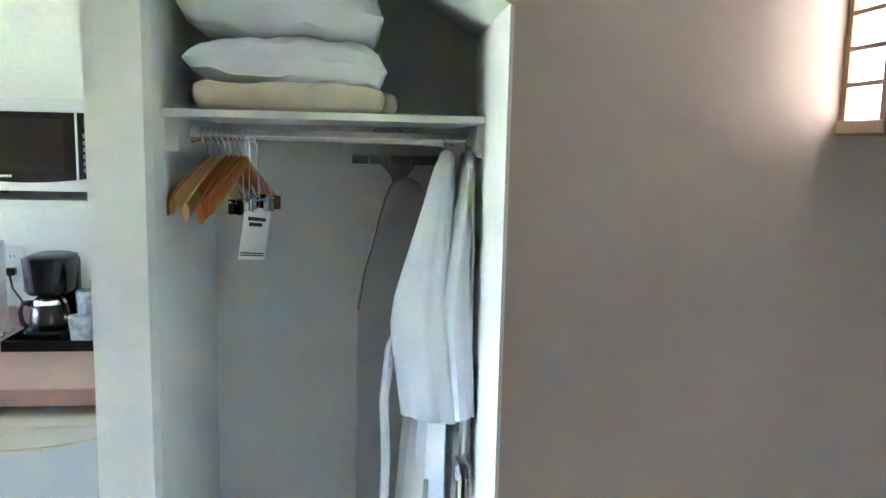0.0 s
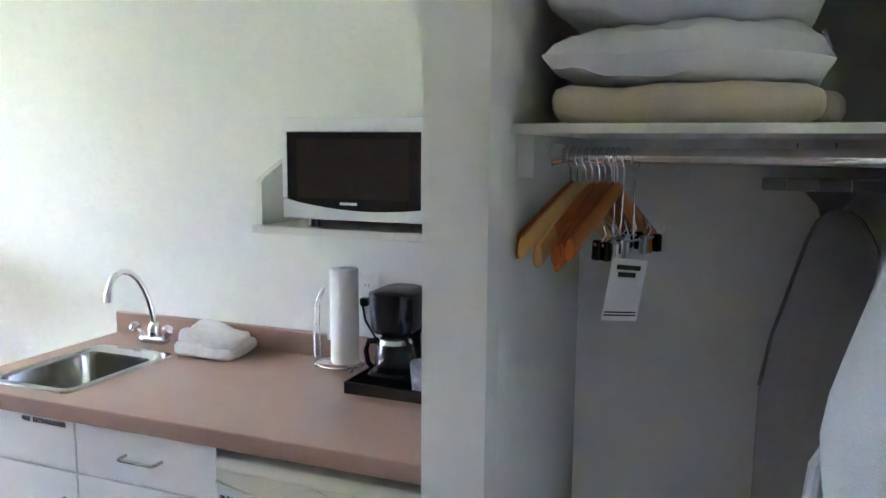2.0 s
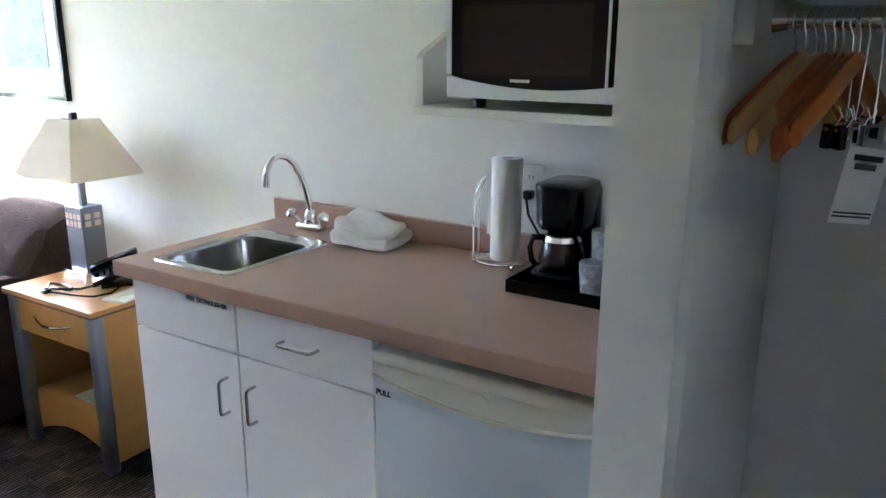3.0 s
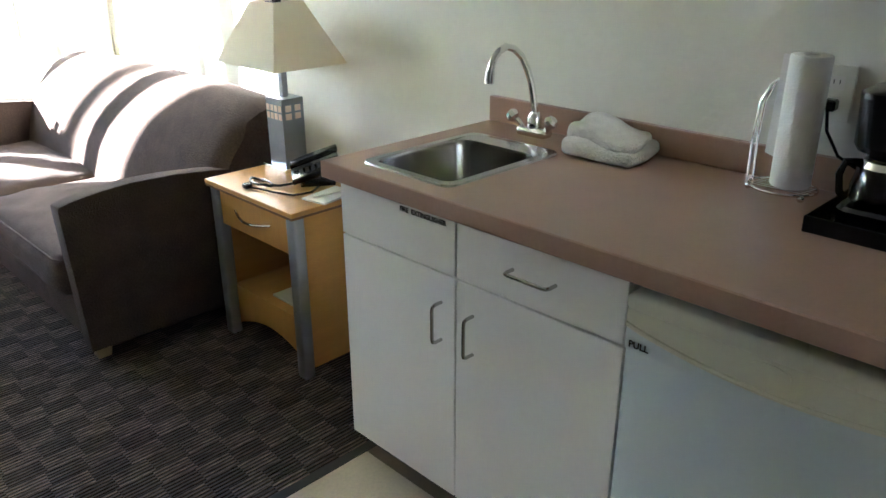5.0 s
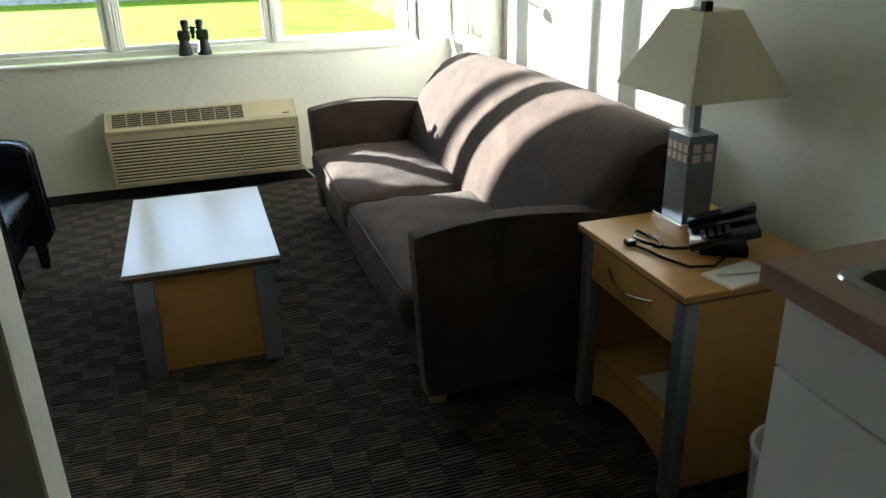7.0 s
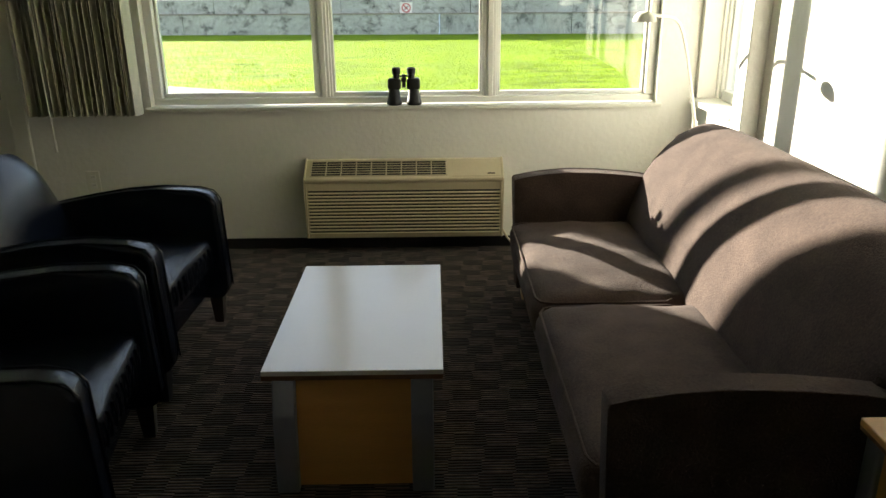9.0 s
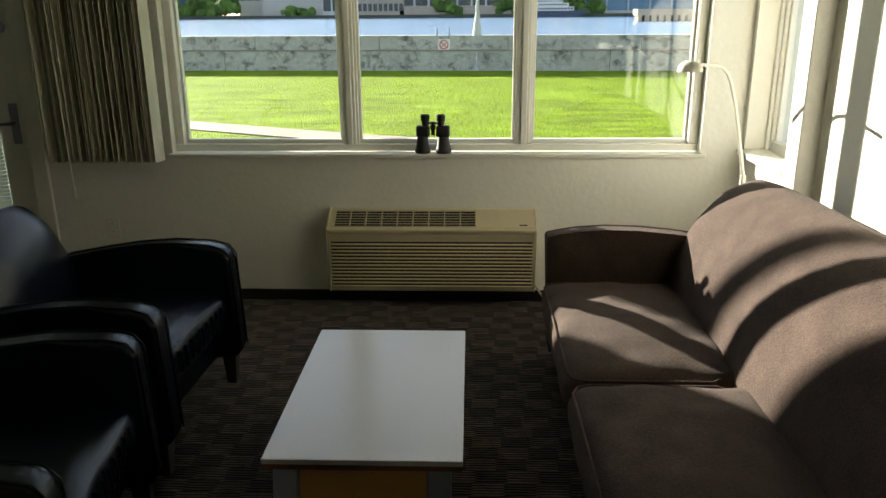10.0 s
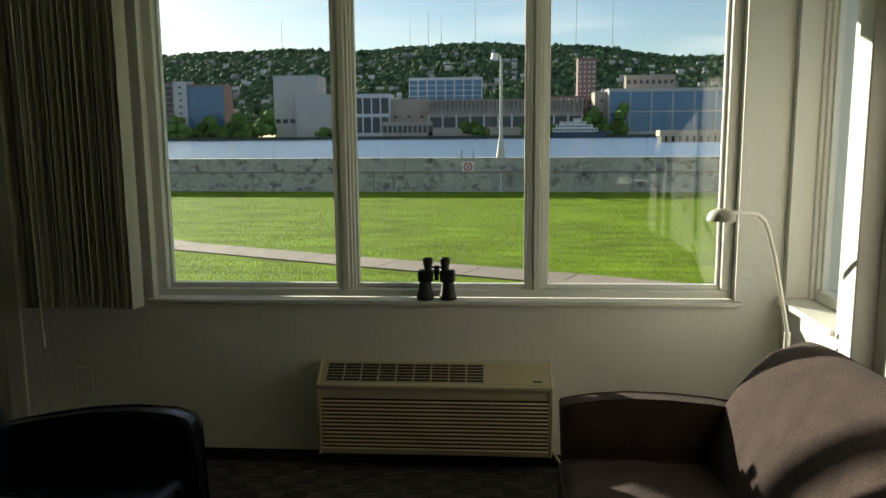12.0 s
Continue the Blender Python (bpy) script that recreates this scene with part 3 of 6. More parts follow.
# ---- sofa ----
def sofa():
    t = thing("sofa", (-3.925, 3.25, 0), "mauve-brown microfibre two-seat sofa with a rounded back", "sofa")
    base = box(-4.858, -2.992, 2.856, 3.64, 0.065, 0.245, 0.015, 2)
    part("base", base, M["sofa"], t, smooth=True)
    prof = [(2.838, 0.06), (2.816, 0.592), (2.82, 0.601), (2.87, 0.612), (2.95, 0.624), (3.06, 0.632), (3.2, 0.628), (3.34, 0.615), (3.5, 0.592), (3.62, 0.565), (3.63, 0.06)]
    for x0, x1 in ((-4.932, -4.853), (-2.997, -2.918)):
        low = 0.016 if x0 < -4 else 0.0
        side = [(y, z - low * (z > 0.5)) for y, z in prof]
        arm = part("arm", prism(side, "x", x0, x1, 0.009, 2), M["sofa"], t, smooth=True)
        for x in ((x0 + 0.004,) if x0 < -4 else (x1 - 0.004,)):
            part("welt", tube([(x, y, z) for y, z in side[:-1]], 0.0035, 7), M["sofa"], arm, smooth=True)
    for i, (x0, x1) in enumerate(((-4.85, -3.933), (-3.919, -3.0))):
        c = part("seat_cushion", puff(x0, x1, 2.795, 3.37, 0.238, 0.395, 0.055, 0.042, i, 0.01, 22), M["sofa"], t, smooth=True)
        for z in (0.384, 0.262):
            pts = [(x0 + 0.05, 3.3, z), (x0 + 0.008, 3.25, z), (x0 + 0.008, 2.86, z), (x0 + 0.022, 2.822, z), (x0 + 0.06, 2.806, z), (x1 - 0.06, 2.806, z), (x1 - 0.022, 2.822, z), (x1 - 0.008, 2.86, z), (x1 - 0.008, 3.25, z), (x1 - 0.05, 3.3, z)]
            part("welt", tube(pts, 0.0045, 7), M["sofa"], c, smooth=True)
    pr = [(3.3, 0.30), (3.325, 0.42), (3.35, 0.52), (3.385, 0.61), (3.43, 0.69), (3.485, 0.76), (3.55, 0.82), (3.61, 0.852), (3.66, 0.862), (3.7, 0.85), (3.725, 0.81), (3.73, 0.74), (3.73, 0.08), (3.6, 0.08), (3.4, 0.1)]
    bm = bmesh.new()
    rows = []
    N = 30
    for i in range(N + 1):
        u = -1 + 2 * i / N
        x = -3.925 + 0.99 * math.sin(u * math.pi / 2) * 0.35 + 0.99 * u * 0.65
        f = 1 - 0.075 * abs(u) ** 3
        pinch = 0.0 if abs(u) < 0.96 else 0.03
        row = []
        for y, z in pr:
            w = noise.noise(Vector((x * 4, y * 5, z * 5))) * 0.006
            zz = 0.30 + (z - 0.30) * f if z > 0.30 else z
            yy = y + pinch * (1 if y < 3.5 else -0.6) + w + 0.012 * (u * u)
            row.append(bm.verts.new((x, yy, zz - pinch * 0.6 * (z > 0.6))))
        rows.append(row)
    for a, b in zip(rows, rows[1:]):
        for j in range(len(pr)):
            k = (j + 1) % len(pr)
            bm.faces.new((a[j], a[k], b[k], b[j]))
    bm.faces.new(rows[0]), bm.faces.new(rows[-1][::-1])
    part("backrest", bm, M["sofa"], t, smooth=True)
    M["footwood"] = mat("blond_wood", (0.42, 0.3, 0.18), 0.5, vary=0.12, scale=12)
    for x in (-4.88, -2.99):
        for y in (2.89, 3.56):
            bm = bmesh.new()
            bmesh.ops.create_cone(bm, cap_ends=True, segments=4, radius1=0.032, radius2=0.045, depth=0.064, matrix=Matrix.Translation((x, y, 0.032)) @ Matrix.Rotation(radians(45), 4, "Z"))
            part("foot", bm, M["footwood"], t, "blond wooden foot")


sofa()


# ---- coffee table ----
M["edge"] = mat("brown_edging", (0.16, 0.075, 0.03), 0.5, vary=0.1)


def coffee_table():
    t = thing("coffee_table", (-3.91, 2.217, 0), "low maple coffee table with grey-white laminate top and silver legs", "table")
    x0, x1, y0, y1 = -4.335, -3.488, 1.955, 2.479
    part("tabletop", box(x0, x1, y0, y1, 0.366, 0.382, 0.002, 1), M["tabletop"], t, "glossy grey-white laminate top")
    part("edge_band", box(x0 + 0.001, x1 - 0.001, y0 + 0.001, y1 - 0.001, 0.352, 0.366), M["edge"], t, "brown edging")
    for x, s in ((x0 - 0.005, -1), (x1 + 0.01, 1)):
        part("end_panel", prism([(x - s * 0.012, 0.012), (x + s * 0.012, 0.012), (x + s * 0.004, 0.12), (x - s * 0.012, 0.25), (x - s * 0.032, 0.352), (x - s * 0.052, 0.352)], "y", y0 + 0.095, y1 - 0.095), M["maple"], t, "maple veneer end panel")
        for ya, yb in ((y0 + 0.03, y0 + 0.094), (y1 - 0.094, y1 - 0.03)):
            pr = [(x - s * 0.012, 0.0), (x + s * 0.036, 0.0), (x + s * 0.028, 0.12), (x + s * 0.016, 0.25), (x - s * 0.012, 0.352), (x - s * 0.05, 0.352)]
            part("leg", prism(pr, "y", ya, yb, 0.003, 1), M["silver"], t, "silver metal leg")
    for y in (y0 + 0.08, y1 - 0.08):
        part("side_panel", box(x0 + 0.075, x1 - 0.075, y - 0.009, y + 0.009, 0.1, 0.352), M["maple"], t, "maple veneer side panel")
    part("lower_shelf", box(x0 + 0.075, x1 - 0.075, y0 + 0.09, y1 - 0.09, 0.1, 0.118), M["maple_top"], t)


coffee_table()


# ---- leather club chairs ----
def club_chair():
    t = thing("club_chair", (0, 0, 0), "black leather club chair with rounded back and dark wooden feet", "chair", "black club chairs", local=True)
    lt = M["leather"]
    part("base", box(-0.3, 0.3, -0.3, 0.31, 0.13, 0.3, 0.02, 3), lt, t, smooth=True)
    prof = [(-0.36, 0.12), (0.375, 0.12), (0.4, 0.16), (0.385, 0.555), (0.36, 0.59), (0.3, 0.606), (0.15, 0.612), (0.0, 0.6), (-0.15, 0.575), (-0.3, 0.545), (-0.38, 0.52)]
    for x0, x1 in ((-0.39, -0.295), (0.295, 0.39)):
        arm = part("arm", prism(prof, "x", x0, x1, 0.022, 4), lt, t, smooth=True)
        for x in (x0 + 0.012, x1 - 0.012):
            part("seam", tube([(x, y + (0.001 if y > 0 else 0), z + 0.0015) for y, z in prof[2:]], 0.003, 6), lt, arm, smooth=True)
    c = part("seat_cushion", puff(-0.292, 0.292, -0.25, 0.37, 0.27, 0.415, 0.045, 0.03, 5, 0.006, 14), lt, t, smooth=True)
    for i in range(9):
        x = -0.2 + i * 0.05
        part("pleat", tube([(x, 0.372, 0.31), (x + 0.004, 0.377, 0.35), (x + 0.008, 0.372, 0.39)], 0.0035, 6), lt, c, smooth=True)
    bm = bmesh.new()
    rows = []
    N = 22
    for i in range(N + 1):
        u = -1 + 2 * i / N
        x = 0.3 * u
        top = 0.30 + 0.52 * (1 - abs(u) ** 3.2 * 0.42)
        row = []
        for k, (y, s) in enumerate(((-0.2, 0.0), (-0.215, 0.25), (-0.235, 0.5), (-0.262, 0.75), (-0.29, 0.92), (-0.33, 1.0), (-0.38, 0.98), (-0.405, 0.9), (-0.41, 0.7), (-0.39, -0.35), (-0.25, -0.35))):
            bulge = 0.03 * (1 - u * u) * math.sin(max(0, min(1, s)) * math.pi) if k < 5 else 0
            row.append(bm.verts.new((x, y + bulge, 0.3 + (top - 0.3) * s if s > 0 else 0.3 + 0.5 * s)))
        rows.append(row)
    n = len(rows[0])
    for a, b in zip(rows, rows[1:]):
        for j in range(n):
            bm.faces.new((a[j], a[(j + 1) % n], b[(j + 1) % n], b[j]))
    bm.faces.new(rows[0]), bm.faces.new(rows[-1][::-1])
    part("backrest", bm, lt, t, smooth=True)
    for x in (-0.34, 0.34):
        for y in (-0.34, 0.34):
            bm = bmesh.new()
            bmesh.ops.create_cone(bm, cap_ends=True, segments=4, radius1=0.026, radius2=0.04, depth=0.13, matrix=Matrix.Translation((x, y, 0.065)) @ Matrix.Rotation(radians(45), 4, "Z"))
            part("foot", bm, M["darkwood"], t, "dark wooden foot")
    return t


chair = club_chair()
chair.matrix_world = pose(-4.345, 1.145, 0, 0, 0, -2)
chair2 = copy_thing(chair, pose(-3.375, 1.215, 0, 0, 0, 9))
M["paper"] = mat("printed_paper", (0.2, 0.23, 0.28), 0.4, vary=0.6, scale=25)
mag = single("magazine", box(-4.2, -3.98, 0.95, 1.2, 0.447, 0.455), M["paper"], "printed magazine lying on the leather chair seat", "magazine")
mag.rotation_euler[2] = 0.5


# ---- night stand ----
def nightstand():
    t = thing("nightstand", (-2.57, 3.52, 0), "maple nightstand with one drawer, open shelf and silver legs", "nightstand")
    x0, x1, y0, y1 = -2.84, -2.303, 3.295, 3.755
    part("top", box(x0, x1, y0, y1, 0.6, 0.617, 0.002, 1), M["maple_top"], t)
    part("edge_band", box(x0 + 0.0015, x1 - 0.0015, y0 + 0.0015, y1, 0.592, 0.6), M["edge"], t, "brown edging")
    for a in (x0 + 0.02, x1 - 0.038):
        part("side_panel", box(a, a + 0.018, y0 + 0.055, y1 - 0.01, 0.03, 0.592), M["maple"], t)
        part("leg", box(a - 0.012 if a < -2.6 else a - 0.018, a + 0.036 if a < -2.6 else a + 0.03, y0 + 0.012, y0 + 0.055, 0.0, 0.592, 0.008, 3), M["silver"], t, "silver metal front leg", True)
        part("rear_foot", box(a, a + 0.018, y1 - 0.06, y1 - 0.012, 0, 0.03), M["darkwood"], t)
    part("back_panel", box(x0 + 0.038, x1 - 0.038, y1 - 0.022, y1 - 0.01, 0.1, 0.592), M["maple"], t)
    part("shelf", box(x0 + 0.038, x1 - 0.038, y0 + 0.07, y1 - 0.022, 0.184, 0.2), M["maple_top"], t)
    dr = part("drawer", box(x0 + 0.058, x1 - 0.058, y0 + 0.022, y0 + 0.04, 0.455, 0.588, 0.003, 1), M["maple_top"], t)
    part("drawer_box", box(x0 + 0.07, x1 - 0.07, y0 + 0.04, y1 - 0.06, 0.462, 0.575), M["maple"], dr)
    cx = (x0 + x1) / 2
    h = [(cx - 0.11 + 0.22 * k / 12, y0 + 0.022 - 0.028 * math.sin(math.pi * k / 12), 0.53 - 0.012 * math.sin(math.pi * k / 12)) for k in range(13)]
    part("handle", tube(h, 0.005, 8), M["chrome"], dr, "bowed chrome handle", True)
    ap = [(x0 + 0.038, 0.2)] + [(x0 + 0.038 + (x1 - x0 - 0.076) * k / 12, 0.035 + 0.06 * math.sin(math.pi * k / 12)) for k in range(13)] + [(x1 - 0.038, 0.2)]
    part("apron", prism(ap, "y", y0 + 0.05, y0 + 0.0695), M["maple_top"], t, "curved maple apron")
    single("folded_papers", box(-2.605, -2.365, 3.385, 3.62, 0.2005, 0.209, 0.002, 1), M["lam"], "white folded papers lying on the nightstand shelf", "papers")


nightstand()


# ---- table lamp ----
def table_lamp():
    cx, cy, z = -2.75, 3.598, 0.618
    t = thing("table_lamp", (cx, cy, z), "square silver table lamp with cream pyramid shade", "lamp")
    part("base_plate", box(cx - 0.073, cx + 0.073, cy - 0.066, cy + 0.066, z, z + 0.014, 0.002, 1), M["chrome"], t, "polished metal base plate")
    col = bmesh.new()
    lo = [col.verts.new((cx + sx * 0.05, cy + sy * 0.046, z + 0.014)) for sx, sy in ((-1, -1), (1, -1), (1, 1), (-1, 1))]
    hi = [col.verts.new((cx + sx * 0.05, cy + sy * 0.046, z + 0.262)) for sx, sy in ((-1, -1), (1, -1), (1, 1), (-1, 1))]
    col.faces.new(lo[::-1]), col.faces.new(hi)
    for i in range(4):
        col.faces.new((lo[i], lo[(i + 1) % 4], hi[(i + 1) % 4], hi[i]))
    c = part("column", col, M["silver"], t, "brushed silver square column")
    M["amber"] = mat("frosted_window", (0.85, 0.68, 0.58), 0.4, vary=0.05)
    for r in range(2):
        zz = z + 0.198 + r * 0.029
        for k in range(4):
            x = cx - 0.037 + k * 0.0247
            part("cutout", box(x - 0.008, x + 0.008, cy - 0.0485, cy - 0.045, zz - 0.011, zz + 0.011), M["amber"], c, "frosted cut-out window")
        for k in range(2):
            y = cy - 0.02 + k * 0.04
            part("cutout", box(cx + 0.049, cx + 0.0525, y - 0.012, y + 0.012, zz - 0.011, zz + 0.011), M["amber"], c, "frosted cut-out window")
    part("neck", box(cx - 0.011, cx + 0.011, cy - 0.011, cy + 0.011, z + 0.262, z + 0.4), M["silver"], t)
    M["shade"] = mat("cream_shade", (0.86, 0.83, 0.75), 0.85, vary=0.04, scale=20, bump=0.0006, bump_scale=400)
    sn, sl = M["shade"].node_tree.nodes, M["shade"].node_tree.links
    st, sx = sn.new("ShaderNodeBsdfTranslucent"), sn.new("ShaderNodeMixShader")
    st.inputs[0].default_value, sx.inputs[0].default_value = (0.9, 0.84, 0.7, 1), 0.5
    sl.new(sn["Principled BSDF"].outputs[0], sx.inputs[1]), sl.new(st.outputs[0], sx.inputs[2])
    sl.new(sx.outputs[0], sn["Material Output"].inputs[0])
    bm = bmesh.new()
    ring = []
    for hs, zz in ((0.176, 0.383), (0.07, 0.594), (0.0685, 0.594), (0.1745, 0.383)):
        ring.append([bm.verts.new((cx + sx * hs * 1.05, cy + sy * hs * 0.87, z + zz)) for sx, sy in ((-1, -1), (1, -1), (1, 1), (-1, 1))])
    for a, b in ((0, 1), (1, 2), (2, 3), (3, 0)):
        for i in range(4):
            bm.faces.new((ring[a][i], ring[a][(i + 1) % 4], ring[b][(i + 1) % 4], ring[b][i]))
    s = part("shade", bm, M["shade"], t, "cream fabric pyramid shade")
    part("spider", box(cx - 0.067, cx + 0.067, cy - 0.003, cy + 0.003, z + 0.586, z + 0.59), M["silver"], s)
    part("harp", tube([(cx, cy, z + 0.4), (cx + 0.03, cy, z + 0.46), (cx + 0.03, cy, z + 0.57), (cx, cy, z + 0.588)], 0.003, 6), M["silver"], t, smooth=True)
    part("finial", box(cx - 0.012, cx + 0.012, cy - 0.012, cy + 0.012, z + 0.588, z + 0.614, 0.002, 1), M["darkwood"], t, "dark square finial")


table_lamp()


# ---- telephone and papers on the night stand ----
def telephone():
    t = thing("telephone", (0, 0, 0), "black desk telephone resting on the nightstand", "telephone", local=True)
    bk = M["black_plastic"]
    part("foot", prism([(-0.07, 0), (0.07, 0), (0.07, 0.03), (-0.05, 0.012)], "x", -0.07, 0.07), bk, t)
    body = [(-0.1, 0.012), (0.1, 0.075), (0.095, 0.1), (-0.105, 0.037)]
    part("body", prism(body, "x", -0.085, 0.085, 0.006, 2), bk, t, smooth=True)
    sl = (0.1 - 0.037) / 0.2

    def on(x0, x1, y0, y1, h):
        bm = bmesh.new()
        vs = [bm.verts.new((x, y, 0.069 + sl * y + d)) for x in (x0, x1) for y in (y0, y1) for d in (-0.003, h)]
        for f in ((0, 1, 3, 2), (4, 6, 7, 5), (0, 4, 5, 1), (2, 3, 7, 6), (0, 2, 6, 4), (1, 5, 7, 3)):
            bm.faces.new([vs[i] for i in f])
        return bm

    hs = part("handset", prism([(-0.105, 0.045), (-0.06, 0.062), (0.05, 0.096), (0.095, 0.108), (0.092, 0.136), (0.04, 0.118), (-0.06, 0.086), (-0.108, 0.07)], "x", -0.085, -0.035, 0.008, 2), bk, t, smooth=True)
    M["key"] = mat("grey_keys", (0.035, 0.035, 0.04), 0.5)
    for r in range(4):
        for c in range(3):
            part("key", on(-0.015 + c * 0.026, 0.003 + c * 0.026, -0.07 + r * 0.024, -0.056 + r * 0.024, 0.003), M["key"], t)
    part("card", on(-0.02, 0.07, 0.035, 0.085, 0.001), M["key"], t, "grey directory card")
    return t


phone = telephone()
phone.matrix_world = pose(-2.525, 3.56, 0.617, 0, 0, -32) @ Matrix.Diagonal((0.85, 0.85, 0.85, 1))
loop = [(-2.64 + 0.06 * math.cos(a) * (1 + 0.15 * math.sin(3 * a)), 3.4 + 0.022 * math.sin(a), 0.622 + 0.003 * (a % 2)) for a in [k * 0.35 for k in range(38)]]
single("coiled_cable", tube(loop + [(-2.56, 3.43, 0.622), (-2.53, 3.47, 0.63)], 0.0045, 7), M["black_plastic"], "coiled black telephone cord on the nightstand", "cord", smooth=True)
pts = [(-2.62, 3.345, 0.623), (-2.57, 3.36, 0.623), (-2.51, 3.37, 0.624), (-2.44, 3.4, 0.623), (-2.42, 3.46, 0.624), (-2.46, 3.52, 0.623)]
single("charging_cable", tube(pts, 0.004, 7), M["black_plastic"], "black charging cable lying on the nightstand", "cable", smooth=True)
single("cable_plug", box(-2.645, -2.615, 3.33, 3.356, 0.6175, 0.635, 0.004, 2), M["black_plastic"], "small black plug at the cable's end", "plug")
pad = thing("notepad", (-2.36, 3.49, 0.6175), "white notepad with a pen lying on it", "notepad", rz=10)
OFF[pad.name] = Vector((0, 0, 0))
part("paper_block", box(-0.05, 0.05, -0.08, 0.08, 0.0, 0.006), M["lam"], pad)
part("pen", cyl((-0.02, -0.06, 0.01), (0.03, 0.06, 0.01), 0.004, n=8), M["lam"], pad, "white pen with blue tip", True)
part("pen_tip", cyl((0.03, 0.06, 0.01), (0.036, 0.075, 0.01), 0.0042, n=8), mat("blue_plastic", (0.02, 0.05, 0.3), 0.4), pad)


# ---- picture ----
def picture():
    x0, x1, z0, z1 = -3.6, -3.045, 1.25, 1.84
    t = thing("picture", (x0, ry(-3.3), z0), "framed picture with thin black frame and white mat", "picture")
    y = ry(-3.6)
    for a in ((x0, x1, z0, z0 + 0.02), (x0, x1, z1 - 0.02, z1), (x0, x0 + 0.02, z0 + 0.02, z1 - 0.02), (x1 - 0.02, x1, z0 + 0.02, z1 - 0.02)):
        part("frame", box(a[0], a[1], y - 0.04, y - 0.003, a[2], a[3], 0.002, 1), M["black_plastic"], t)
    part("mat_board", box(x0 + 0.02, x1 - 0.02, y - 0.02, y - 0.01, z0 + 0.02, z1 - 0.02), M["lam"], t)
    part("print", box(x0 + 0.12, x1 - 0.12, y - 0.0225, y - 0.02, z0 + 0.13, z1 - 0.13), mat("faded_print", (0.25, 0.33, 0.36), 0.5, vary=0.5, scale=7), t, "muted blue-grey print")


picture()


# ---- floor lamp beside the sofa ----
def floor_lamp():
    t = thing("floor_lamp", (-5.2, 3.72, 0), "white metal reading lamp with bent arm and half-dome head", "floor lamp")
    wm = mat("white_lamp_paint", (0.72, 0.7, 0.62), 0.35, vary=0.03)
    part("base", lathe([(0, 0), (0.12, 0), (0.12, 0.012), (0.02, 0.024), (0, 0.024)], (-5.2, 3.72, 0)), wm, t, smooth=True)
    part("pole", cyl((-5.2, 3.72, 0.02), (-5.2, 3.72, 0.76), 0.0085), wm, t, smooth=True)
    part("joint", cyl((-5.2, 3.72, 0.7), (-5.2, 3.72, 0.775), 0.012), wm, t, smooth=True)
    arm = [(-5.2, 3.72, 0.77), (-5.13, 3.665, 0.93), (-5.06, 3.605, 1.1), (-5.01, 3.56, 1.2), (-4.985, 3.535, 1.24), (-4.95, 3.5, 1.265), (-4.9, 3.45, 1.276), (-4.82, 3.37, 1.285)]
    part("arm", tube(arm, 0.0075, 10), wm, t, smooth=True)
    bm = bmesh.new()
    prof = [(0.0, 0.052), (0.02, 0.05), (0.036, 0.041), (0.047, 0.026), (0.052, 0.006), (0.052, 0.0), (0.049, 0.0), (0.044, 0.024), (0.033, 0.038), (0.0, 0.047)]
    lathe(prof, (0, 0, 0), 24, bm)
    bmesh.ops.scale(bm, verts=bm.verts, vec=(0.95, 0.78, 0.8))
    bmesh.ops.rotate(bm, verts=bm.verts, cent=(0, 0, 0), matrix=Matrix.Rotation(radians(46), 3, "Z"))
    bmesh.ops.translate(bm, verts=bm.verts, vec=(-4.775, 3.325, 1.262))
    h = part("shade", bm, wm, t, "white half-dome lamp head", True)
    part("bulb", lathe([(0, 0.0), (0.012, 0.004), (0.018, 0.018), (0.012, 0.034), (0, 0.036)], (-4.775, 3.325, 1.264), 14), M["chrome"], h, "silvered bulb", True)


floor_lamp()


def binoculars():
    x, y, z = W - 0.012, 2.305, WZ0
    t = thing("binoculars", (x, y, z), "black binoculars standing upright on the window sill", "binoculars")
    bk = mat("black_rubber", (0.012, 0.012, 0.012), 0.55, vary=0.2, scale=40)
    for s in (-1, 1):
        prof = [(0, 0), (0.034, 0), (0.036, 0.004), (0.036, 0.018), (0.032, 0.024), (0.026, 0.07), (0.022, 0.082), (0, 0.082)]
        part("objective_barrel", lathe(prof, (x, y + s * 0.048, z), 24), bk, t, smooth=True)
        part("prism_housing", box(x - 0.024, x + 0.024, y + s * 0.046 - 0.032, y + s * 0.046 + 0.032, z + 0.076, z + 0.132, 0.012, 3), bk, t, smooth=True)
        part("eyepiece", lathe([(0, 0.13), (0.016, 0.13), (0.0165, 0.15), (0.02, 0.152), (0.021, 0.18), (0.017, 0.183), (0.015, 0.178), (0, 0.176)], (x, y + s * 0.036, z), 22), bk, t, smooth=True)
    part("bridge", cyl((x, y, z + 0.085), (x, y, z + 0.15), 0.009), bk, t, smooth=True)
    part("bridge_arm", box(x - 0.006, x + 0.006, y - 0.03, y + 0.03, z + 0.138, z + 0.146), bk, t)
    part("focus_wheel", cyl((x, y, z + 0.112), (x, y, z + 0.134), 0.013), bk, t, smooth=True)


binoculars()
bin_ob = next(o for o in scene.objects if o.name == "binoculars")
bin_ob.scale = (1.1, 1.1, 1.06)


